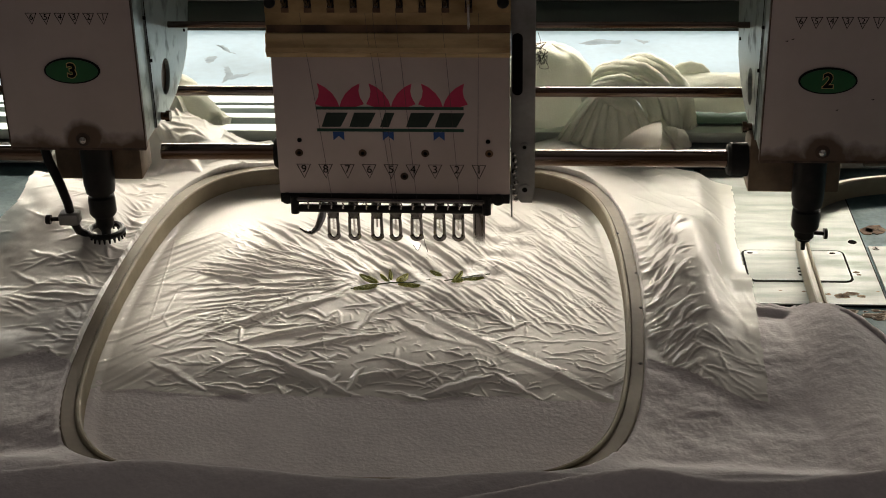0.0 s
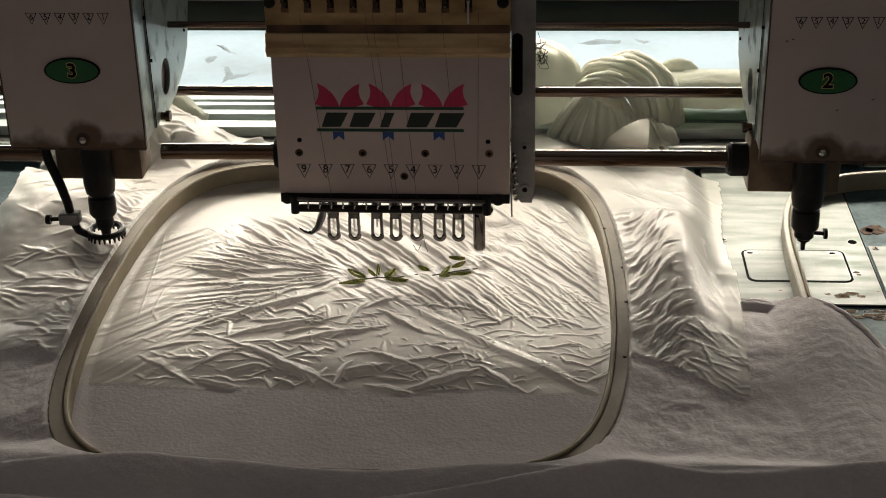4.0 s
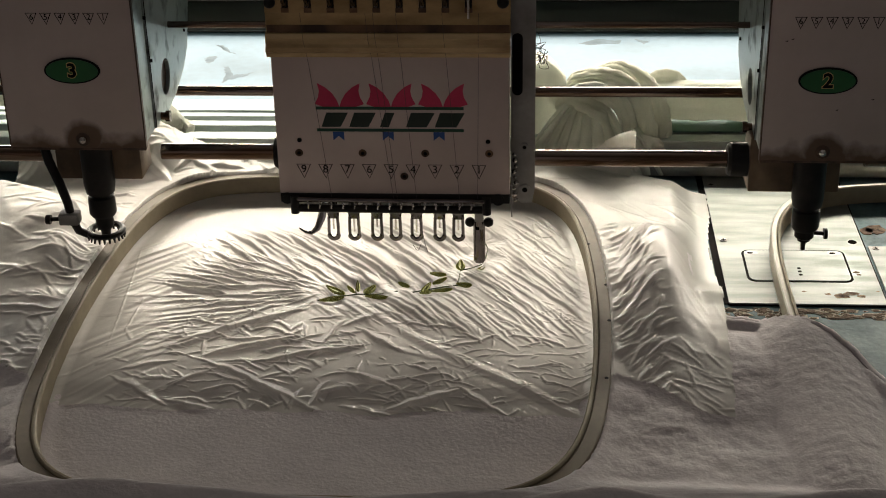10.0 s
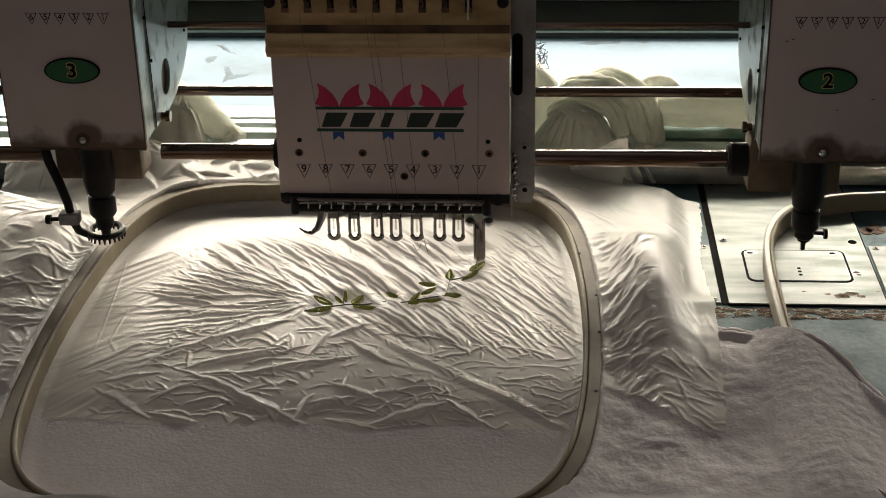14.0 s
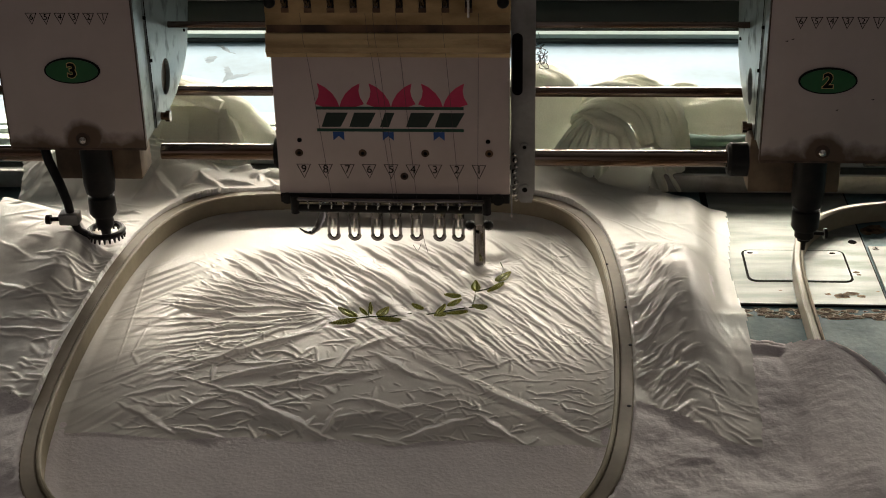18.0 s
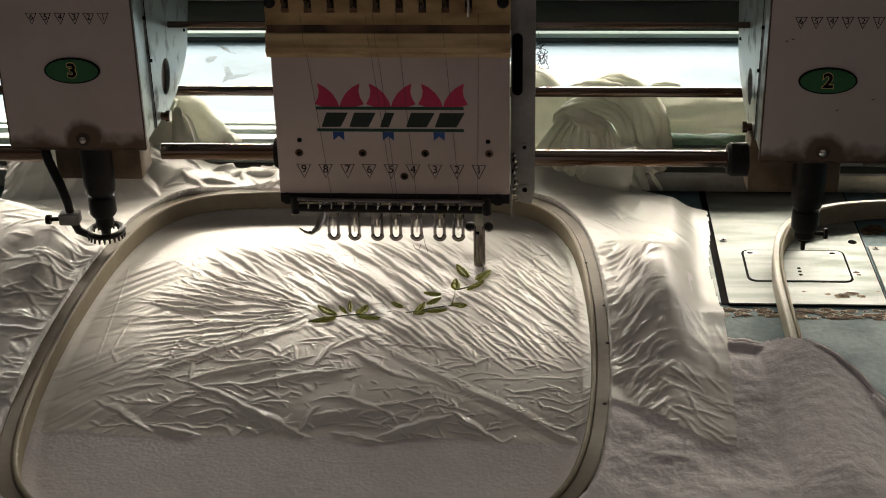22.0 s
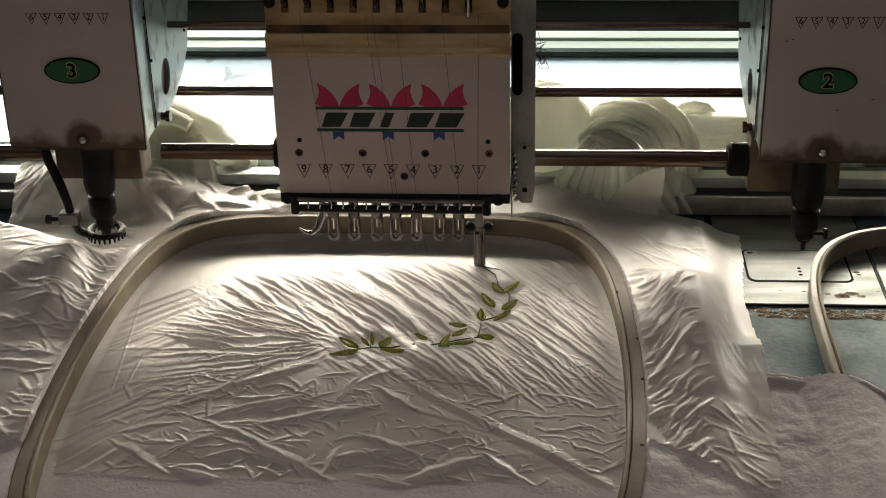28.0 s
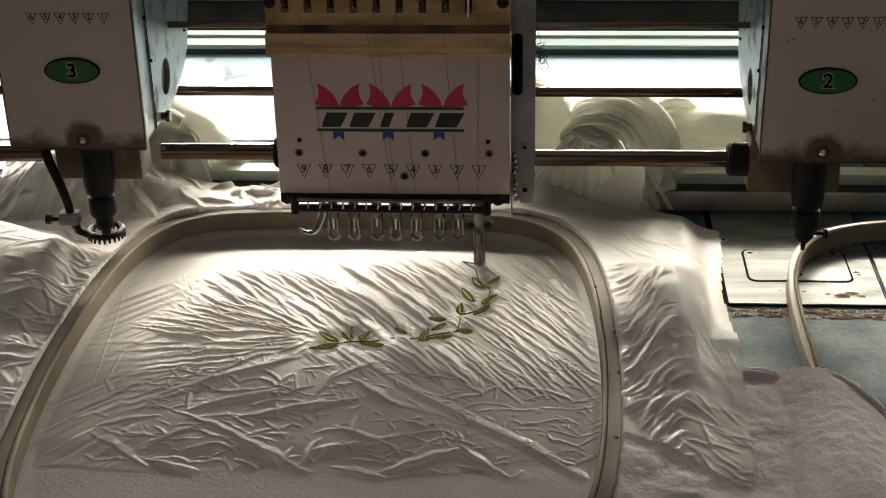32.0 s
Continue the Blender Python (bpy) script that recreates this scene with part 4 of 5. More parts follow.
garment = thing("towelling_garment", CX, CY, 0, "white terry towelling garment held flat in the hoop, folded around it", "garment")
co, F, _ = sheet(GARMENT, 1.6, terry_z)
grid_part("cloth", co, F, M["terry"], garment)
hem = [Vector((x - 2, y - 2, 0)) for x, y in GARMENT[6:17]]
hem_path = []
for a, b in zip(hem, hem[1:]):
    hem_path += [a + (b - a) * k / 6 for k in range(6)]
hz = terry_z(np.array([v.x - 3 for v in hem_path]), np.array([v.y - 4 for v in hem_path]))
bm = sweep(bmesh.new(), [(v.x, v.y, z - 2.4) for v, z in zip(hem_path, hz)], 3.0, 12, 0.9)
bm.normal_update()
for v in bm.verts:
    v.co += v.normal * 0.7 * noise.noise(v.co / 2.2)
part("rolled_hem", bm, M["terry"], garment, "thick rolled terry hem")


def folds(x, y, segs):
    """Sharp creases (x, y, angle, length, width, slope): a flat face sloping away to the back, a short drop to the front, pointed ends."""
    z = np.zeros(x.shape)
    for fx, fy, a, ln, w, h in segs:
        c, s = math.cos(a), math.sin(a)
        if c < 0:
            c, s = -c, -s
        r = 0.5 * ln + 2 * w
        m = (np.abs(x - fx) < r * abs(c) + 2 * w + 2) & (np.abs(y - fy) < r * abs(s) + 2 * w + 2)
        if not m.any():
            continue
        dx, dy = x[m] - fx, y[m] - fy
        u = (dx * c + dy * s) / (ln * 0.5)
        v = -dx * s + dy * c + 0.5 * np.sin(dx * 0.19 + fx) + 0.3 * np.sin(dx * 0.53 + fy)
        we = w * np.clip(1 - u * u, 0.0, 1) ** 0.7 + 1e-3
        z[m] = np.maximum(z[m], h * we * np.clip(np.where(v > 0, 1 - v / we, 1 + v / (0.38 * we)), 0, 1))
    return z


def facets(x, y):
    """Crumpled film: straight tent folds in several directions, each in patches of its own."""
    z = np.zeros(x.shape)
    r = random.Random(31)
    for a in (-0.62, -0.38, 0.28, 0.52, 1.25, -0.1):
        per = r.uniform(17, 34)
        c, s = math.cos(a), math.sin(a)
        v = -x * s + y * c + 5.0 * (vnoise(x / 50, y / 50, 130 + int(per * 9)) - 0.5) + r.uniform(0, 30)
        cell = np.floor(v / per)
        f = v / per - cell
        on = vnoise((x * c + y * s) / 48 + 7.3 * cell, cell * 3.7, 150) > 0.45
        soft = np.clip((vnoise((x * c + y * s) / 48 + 7.3 * cell, cell * 3.7, 150) - 0.45) * 9, 0, 1)
        z += on * soft * np.where(f < 0.16, f / 0.16, np.clip((0.62 - f) / 0.46, 0, 1)) * per * 0.016
    return z


crease = random.Random(12)
# the large creases of the loose front: x, y, angle, length, width
FRONT_FOLDS = [(fx, fy, a, ln, w, 0.36) for fx, fy, a, ln, w in (
    (-171, -157, -0.64, 44, 5), (-143, -169, -0.28, 32, 4), (-112, -149, -0.60, 92, 5), (-146, -146, 0.78, 30, 3.5), (-79, -158, 1.3, 26, 3.5), (-55, -144, -0.5, 30, 5),
    (-26, -162, 0.5, 42, 5), (1, -160, -0.75, 30, 4), (-29, -120, -0.42, 44, 5), (-120, -112, 0.42, 60, 5), (-125, -88, 0.55, 86, 5), (-90, -120, 0.33, 70, 4.5),
    (-57, -78, 0.6, 44, 5), (-54, -104, -0.8, 40, 5), (-22, -82, -0.72, 50, 6), (-78, -96, 1.2, 30, 3), (-186, -112, 0.8, 44, 4), (-172, -134, 0.35, 34, 4))]
# short broken creases that turn this way and that
for k in range(190):
    fx, fy = crease.uniform(-200, 62), -168 + 112 * crease.random() ** 1.2
    a = crease.choice((-0.6, -0.45, 0.4, 0.15)) + crease.gauss(0, 0.25)
    w = crease.uniform(1.0, 3.2)
    for n in range(crease.choice((1, 2, 2, 3))):
        ln = crease.uniform(7, 20)
        FRONT_FOLDS.append((fx + 0.5 * ln * math.cos(a), fy + 0.5 * ln * math.sin(a), a, ln * 1.2, w, crease.uniform(0.22, 0.45)))
        fx, fy = fx + ln * math.cos(a), fy + ln * math.sin(a)
        a, w = -a + crease.gauss(0, 0.35), w * 0.85
# folds fanning out to the left of the sprig
FAN_FOLDS = []
for k in range(100):
    a, r = crease.uniform(2.15, 4.1), 10 + 95 * crease.random()
    FAN_FOLDS.append((-86 + r * math.cos(a), -52 + r * math.sin(a), a + crease.gauss(0, 0.10), crease.uniform(18, 34) + 0.35 * r, crease.uniform(1.2, 2.2) + 0.022 * r, crease.uniform(0.2, 0.42)))
for k in range(60):
    a, r = crease.uniform(2.6, 3.7), crease.uniform(60, 108)
    FAN_FOLDS.append((-86 + r * math.cos(a), -52 + r * math.sin(a), crease.choice((0.5, -0.5, 0.1)) + crease.gauss(0, 0.3), crease.uniform(6, 16), crease.uniform(0.8, 1.8), crease.uniform(0.2, 0.35)))
# straight folds behind and beside it, drawn towards the sprig
BACK_FOLDS = []
for k in range(270):
    fx, fy = crease.uniform(-150, 66), crease.uniform(-125, 46)
    fine = step(-40, 20, np.array(fx)).item()
    BACK_FOLDS.append((fx, fy, 2.235 - 0.12 * max(-1, min(1.4, (fx + 40) / 80)) + crease.gauss(0, 0.06), crease.uniform(30, 95), crease.uniform(2.8, 7.0) * (1 - 0.5 * fine), crease.uniform(0.16, 0.36)))
# fine crinkles all over the drawn-in part
MICRO_FOLDS = []
for k in range(700):
    fx, fy = crease.uniform(-185, 66), crease.uniform(-160, 40)
    a = crease.choice((2.2, 2.2, 0.4, -0.4)) + crease.gauss(0, 0.3)
    MICRO_FOLDS.append((fx, fy, a, crease.uniform(4, 12), crease.uniform(0.7, 1.4), crease.uniform(0.2, 0.45)))
PRESS_LINES = [(-202, -52, -1.49, 151, 0.8, 0.35), (-190, -82, -1.61, 44, 0.8, 0.35), (28, 24, -1.52, 80, 0.7, 0.3)]
SIDE_FOLDS = []
for k in range(130):
    SIDE_FOLDS.append((crease.uniform(70, 96), crease.uniform(-185, 22), crease.gauss(0.95, 0.16), crease.uniform(11, 28), crease.uniform(1.4, 3.2), crease.uniform(0.4, 0.7)))
for k in range(30):
    SIDE_FOLDS.append((crease.uniform(92, 130), crease.uniform(-188, -125), crease.gauss(-0.7, 0.4), crease.uniform(10, 34), crease.uniform(1.0, 2.2), crease.uniform(0.2, 0.4)))
for k in range(10):
    SIDE_FOLDS.append((crease.uniform(108, 130), crease.uniform(-100, 10), crease.gauss(1.75, 0.2), crease.uniform(20, 60), crease.uniform(1.2, 2.0), crease.uniform(0.15, 0.25)))
for k in range(14):
    SIDE_FOLDS.append((crease.uniform(60, 130), crease.uniform(25, 115), crease.choice((0.5, -0.6, 2.2)) + crease.gauss(0, 0.2), crease.uniform(25, 80), crease.uniform(1.5, 3.0), crease.uniform(0.1, 0.22)))
for k in range(70):
    SIDE_FOLDS.append((crease.uniform(-330, -222), crease.uniform(-150, 70), crease.gauss(-0.1, 0.3), crease.uniform(14, 50), crease.uniform(1.4, 3.4), crease.uniform(0.15, 0.35)))
for k in range(70):
    SIDE_FOLDS.append((-227 - abs(crease.gauss(0, 10)), crease.uniform(-160, 60), crease.gauss(-0.5, 0.4), crease.uniform(8, 26), crease.uniform(1.6, 3.2), crease.uniform(0.3, 0.55)))
for k in range(110):
    SIDE_FOLDS.append((crease.uniform(-330, -130), crease.uniform(84, 165), crease.choice((0.6, -0.5, 1.2, 2.0)) + crease.gauss(0, 0.3), crease.uniform(12, 50), crease.uniform(2.0, 6.0), crease.uniform(0.35, 0.8)))


def film_z(x, y):
    q = hoop_q(x, y)
    # creases run a little jagged
    xj = x + 1.4 * (vnoise(x / 9, y / 9, 84) - 0.5) + 0.5 * (vnoise(x / 2.6, y / 2.6, 85) - 0.5)
    yj = y + 1.4 * (vnoise(x / 9, y / 9, 86) - 0.5) + 0.5 * (vnoise(x / 2.6, y / 2.6, 87) - 0.5)
    # inside: tight folds running to the stitched sprig
    # soft fine pleats between the creases, along the same lines
    wob = 5 * (vnoise(x / 42, y / 42, 57) - 0.5) + 1.2 * (vnoise(x / 13, y / 13, 58) - 0.5)
    turn = 0.10 * np.clip((x + 40) / 80, -1, 1.4)
    ca0, sa0 = np.cos(0.665 - turn), np.sin(0.665 - turn)
    sl, sa = x * ca0 + y * sa0 + wob, -x * sa0 + y * ca0
    pleat = 0.35 * ridge(vnoise(sl / 5.4, sa / 80.0, 55), 1.0) + 0.16 * ridge(vnoise(sl / 2.6 + 3, sa / 50.0, 56), 1.0)
    slant = pleat + 1.25 * folds(0.5 * (x + xj), 0.5 * (y + yj), BACK_FOLDS)
    # smooth ribs along the left edge
    lr = x * 0.72 - y * 0.69 + 3 * (vnoise(x / 30, y / 30, 59) - 0.5)
    ripple = ridge(vnoise(lr / 3.4, (x * 0.69 + y * 0.72) / 120.0, 60), 1.0)
    # loose crumples in front
    ca, sb = x + 26 * (vnoise(x / 38, y / 38, 61) - 0.5), y + 26 * (vnoise(x / 38, y / 38, 62) - 0.5)
    crum = 0.95 * folds(xj, yj, FRONT_FOLDS) + 0.12 * facets(xj, yj)
    line = y + 0.16 * (x + 60)
    front = step(-62, -100, line)
    left = step(-158, -192, x + 0.12 * (y + 50))
    fan = step(-84, -108, x + 0.35 * (y + 50)) * (1 - step(-10, 22, y - 0.55 * (x + 110)))
    calm = (1 - step(14, 46, y - 0.18 * (x + 77))) * (1 - step(0.86, 0.95, q) * step(-120, -40, y))
    rightside = step(20, 56, x) * step(-40, 0, y)
    w = slant * (1 - 0.92 * fan) * (1 - front) * (1 - left) * (1 - 0.6 * rightside)
    w = w + 1.25 * folds(xj, yj, FAN_FOLDS) * fan * (1 - 0.75 * left) * (1 - 0.55 * front)
    w = w + crum * front * (1 - 0.6 * left) + 0.8 * ripple * left * (1 - 0.4 * front)
    s0 = -((x + 46) * 0.654 + (y + 90) * 0.756) + 2.0 * (vnoise(x / 26, y / 26, 77) - 0.5)
    on = step(-56, -34, x) * (s0 > -5) * (s0 < 15)
    lap = np.where(s0 < 0, 1 + s0 / 5, np.clip(1 - s0 / 5, 0, 1)) * on
    w = w * (1 - 0.85 * on * (s0 > -2)) + 0.65 * lap
    leafy = np.zeros(x.shape)
    rays = np.zeros(x.shape)
    for k, (lx, ly, ln, lw, la) in enumerate(LEAVES):
        r = np.hypot(x - lx, y - ly)
        leafy = np.maximum(leafy, gauss(r, 0.75 * ln + 1.5))
        rays = np.maximum(rays, gauss(r - 0.62 * ln, 3.2) * ridge(vnoise(np.arctan2(y - ly, x - lx) * 4.4 + 9 * k, r / 30, 81), 1.0))
    w = w + folds(x, y, PRESS_LINES) + folds(xj, yj, MICRO_FOLDS) * (1 - 0.8 * left)
    into = 4.1 + 2.0 * step(0.90, 0.945, q) - 1.3 * step(-148, -166, y) + 1.2 * w * (1 - 0.85 * leafy) * calm + 0.4 * rays + pucker(x, y)
    # outside: draped over the towelling, creased away from the ring
    g = garment_z(x, y)
    dd = np.maximum((q - 1) * 150, 0)
    th = np.arctan2((y - CY) / HB, (x - CX) / HA)
    rip = 0.15 * (ridge(vnoise(th * 30 + 0.05 * dd, dd / 22, 71), 1.6) * 0.9 + ridge(vnoise(th * 63 - 0.04 * dd, dd / 13, 74), 1.6) * 0.6) * np.exp(-dd / 34)
    cr = folds(xj, yj, SIDE_FOLDS) + 0.35 * ridge(vnoise(ca / 26, sb / 22, 72), 4.0)
    out = g + 1.2 + rip + cr
    behind = step(78, 110, y)
    out = out + behind * (33 * gauss(x + 258, 62) + 6 * gauss(x + 120, 35) + 12 * gauss(x - 30, 26)) - behind * 3
    flatr = step(112, 128, x) * step(-60, -30, y)
    out = out * (1 - flatr) + (3.2 + 0.7 * cr) * flatr
    z = np.where(q < 0.985, into, out)
    z = np.where((q > 0.945) & (q < 0.985), 3.3, z)
    return np.maximum(z, 0.9)


film_sheet = thing("stabiliser_film", CX, CY, 4, "crumpled milky plastic topping film over the towelling", "plastic film")


def ring_clip(inner):
    """Drops what lies on the other side of the ring."""
    def cut(x, y):
        q = hoop_q(x, y)
        return q < 0.965 if inner else q > 0.99
    return cut


co, F, _ = sheet(FILM, 0.52, film_z, ring_clip(True))
grid_part("inner_film", co, F, M["film"], film_sheet, "tight crumpled film inside the hoop")
co, F, _ = sheet(FILM, 0.85, film_z, ring_clip(False))
grid_part("outer_film", co, F, M["film"], film_sheet, "loose film draped outside the hoop")
# upright corner of film behind the hoop
bm = bmesh.new()
n = 14
cols = []
for i in range(n + 1):
    u = i / n
    x, y = 56 + 34 * u, 107 - 5 * u
    top = 5 + 35 * math.sin(0.5 * math.pi * u) ** 0.8
    cols.append([bm.verts.new((x + 2 * v * (u - 0.5) + 1.0 * math.sin(5 * v + 4 * u), y + 3 * v + 2.5 * math.sin(3 * u + 2 * v), 3 + (top - 3) * v)) for v in [k / 8 for k in range(9)]])
for a, b in zip(cols, cols[1:]):
    for k in range(8):
        bm.faces.new((a[k], b[k], b[k + 1], a[k + 1]))
part("film_corner", bm, M["film"], film_sheet, "upturned film corner")

# stitched sprig
sprig = thing("embroidered_sprig", -40, -30, 4, "olive-green satin-stitched leaf sprig growing under the needle", "embroidery")


def leaf_mesh(lx, ly, ln, w, a):
    """A satin-stitch leaf: raised, pointed, with single threads laid across it."""
    bm = bmesh.new()
    m = Matrix.Translation((lx, ly, 0)) @ pose(0, 0, 0, 0, 0, a).to_3x3().to_4x4()
    n = max(12, int(ln * 2.6))
    for i in range(n):
        u = (i + 0.5) / n
        hw = 0.44 * w * math.sin(math.pi * u) ** 0.8 + 0.2
        for s in (-1, 1):
            x0 = (u - 0.5) * ln
            p = [Vector((x0, 0.12 * s, 0.15)), Vector((x0 + 0.25 * hw, s * hw * 0.55, 0.75)), Vector((x0 + 0.55 * hw, s * hw, 0.0))]
            sweep(bm, [m @ v + Vector((0, 0, 4.75)) for v in p], ln / n * 0.58, 5)
    return bm


leaf_parts = []
for k, L5 in enumerate(LEAVES):
    leaf_parts.append(part("leaf", leaf_mesh(*L5), M["leaf"], sprig))
STEMS = [([(-92, -62), (-80, -57), (-70, -54), (-60, -54), (-48, -50)], 0), ([(-71, -54), (-72, -47)], 0), ([(-66, -54), (-64, -49)], 0),
         ([(-42, -52), (-32, -48), (-22, -44), (-14, -42)], 0), ([(-15, -42), (-14, -30), (-14, -20)], 7), ([(-14, -24), (-8, -21), (-2, -16), (0, -8), (1, 4), (-1, 12)], 9), ([(-2, 10), (-6, 18), (-8, 30), (-16, 40), (-5, 36)], 27)]
stem_parts = []
for pts, t0 in STEMS:
    fine = []
    for (ax, ay), (bx, by) in zip(pts, pts[1:]):
        fine += [(ax + (bx - ax) * k / 6, ay + (by - ay) * k / 6, 4.6) for k in range(6)]
    fine.append((*pts[-1], 4.6))
    stem_parts.append((part("stem", sweep(bmesh.new(), fine, 0.34, 6), M["stem"], sprig), t0))

# ---------------------------------------------------------------- pantograph frame
frame_ob = thing("pantograph_frame", 0, 160, 2, "ridged aluminium pantograph beams carrying the hoops", "machine frame")
for y0, y1 in ((134, 146), (157.5, 166), (174.5, 181), (185, 206)):
    part("front_beam_rib", box(bmesh.new(), -880, 880, y0, y1, 8, 20, 0.6), M["alu"], frame_ob, "bright aluminium rib", False)
# body coloured dark so the gaps between ribs look shaded
part("front_beam", box(bmesh.new(), -880, 880, 121, 206, 2, 13, 0.8), M["alu_shade"], frame_ob, "grooved aluminium front beam, groove shade put into its dark colour", False)
for y0, y1, z1 in ((412.6, 430, 7), (431.5, 455, 9), (457, 487, 7)):
    part("rear_beam_rib", box(bmesh.new(), -880, 880, y0, y1, 3, z1, 0.6), M["alu_rear"], frame_ob, "pale aluminium rib", False)
# dark foot stands in for the gap shadow under the rear beam
part("rear_beam", box(bmesh.new(), -880, 880, 410.6, 487, 0.2, 3.4, 0.3), M["alu_shade"], frame_ob, "dark foot painting the shadow gap under the rear beam", False)
part("front_lip", box(bmesh.new(), -880, 880, 117, 121, 2, 14, 0.8), M["greybr"], frame_ob, "dark front lip of the beam")
# strip added to paint the beam's green reflected tint at the right
part("tint_strip", box(bmesh.new(), 20, 215, 148, 207, 20.1, 21.6, 0.6), M["green_tint"], frame_ob, "added strip painting the green reflection and shade on the beam")

# ---------------------------------------------------------------- knotted towels on the beam


def lumpy(bm, amp, size, seed):
    off = Vector((seed * 3.1, seed * 1.7, seed))
    bmesh.ops.recalc_face_normals(bm, faces=bm.faces)
    bm.normal_update()
    for v in bm.verts:
        v.co = v.co + v.normal * amp * noise.fractal(v.co / size + off, 0.8, 2.0, 4)


def blob(bm, x, y, z, rx, ry, rz, rot=(0, 0, 0), sub=28):
    m = pose(x, y, z, *rot) @ Matrix.Diagonal((rx, ry, rz, 1))
    bmesh.ops.create_uvsphere(bm, u_segments=sub, v_segments=sub // 2, radius=1, matrix=m)


def twisted(bm, pts, radii, lobes, amp, turns, seg=42, flat=0.9):
    """A rope of twisted cloth: a tube whose section is pleated and turns on its way."""
    P = smooth_path(pts, 10)
    n = len(P)
    rings = []
    for i, p in enumerate(P):
        u = i / (n - 1)
        d = (P[min(i + 1, n - 1)] - P[max(i - 1, 0)]).normalized()
        s = d.cross(Vector((0, 0, 1)))
        s = s.normalized() if s.length > 0.1 else Vector((1, 0, 0))
        w = s.cross(d)
        j = u * (len(radii) - 1)
        k = min(int(j), len(radii) - 2)
        r = radii[k] + (radii[k + 1] - radii[k]) * (j - k)
        ring = []
        for m in range(seg):
            a = 2 * math.pi * m / seg
            f = abs(math.sin(0.5 * lobes * (a + turns * 2 * math.pi * u) + 1.3 * math.sin(3 * u + a)))
            q = r - amp * (1 - f ** 0.6) * 2
            ring.append(bm.verts.new(p + q * (math.cos(a) * s + flat * math.sin(a) * w)))
        rings.append(ring)
    for a, b in zip(rings, rings[1:]):
        for m in range(seg):
            bm.faces.new((a[m], a[(m + 1) % seg], b[(m + 1) % seg], b[m]))
    bm.faces.new(rings[0])
    bm.faces.new(rings[-1][::-1])
    lumpy(bm, 1.3, 14, len(pts))
    lumpy(bm, 0.35, 3.0, len(pts) + 5)
    return bm


def pleated_fan(bm, top, x0, x1, y, z, pleats, seed, wide=13):
    """Cloth gathered at the knot, spreading downwards in pleats; closed at the back."""
    r = random.Random(seed)
    ph = r.uniform(0, 6)
    nu, nv = pleats * 8, 16
    front, back = [], []
    for i in range(nu + 1):
        u = i / nu
        wave = abs(math.sin(math.pi * pleats * u + 0.7 * math.sin(5 * u + ph))) ** 0.7
        cf, cb = [], []
        for k in range(nv + 1):
            v = k / nv
            sp = v ** 0.75
            px = top[0] + (u - 0.5) * wide + sp * (x0 + (x1 - x0) * u - top[0] - (u - 0.5) * wide)
            py = top[1] + (y - top[1]) * math.sin(v * math.pi / 2) - 5.0 * math.sin(math.pi * v) * math.sin(math.pi * u) ** 0.5
            pz = top[2] + (z - top[2]) * v ** 1.15
            cf.append(bm.verts.new((px, py - (1.6 + 5.4 * sp) * wave, pz)))
            cb.append(bm.verts.new((px, py + 6, pz)))
        front.append(cf)
        back.append(cb)
    for f, inv in ((front, False), (back, True)):
        for a, b in zip(f, f[1:]):
            for k in range(nv):
                q = (a[k], b[k], b[k + 1], a[k + 1])
                bm.faces.new(q[::-1] if inv else q)
    for a, b in ((front[0], back[0]), (front[-1], back[-1])):
        for k in range(nv):
            bm.faces.new((a[k], a[k + 1], b[k + 1], b[k]))
    for i in range(nu):
        for k in (0, nv):
            bm.faces.new((front[i][k], front[i + 1][k], back[i + 1][k], back[i][k]))
    return bm


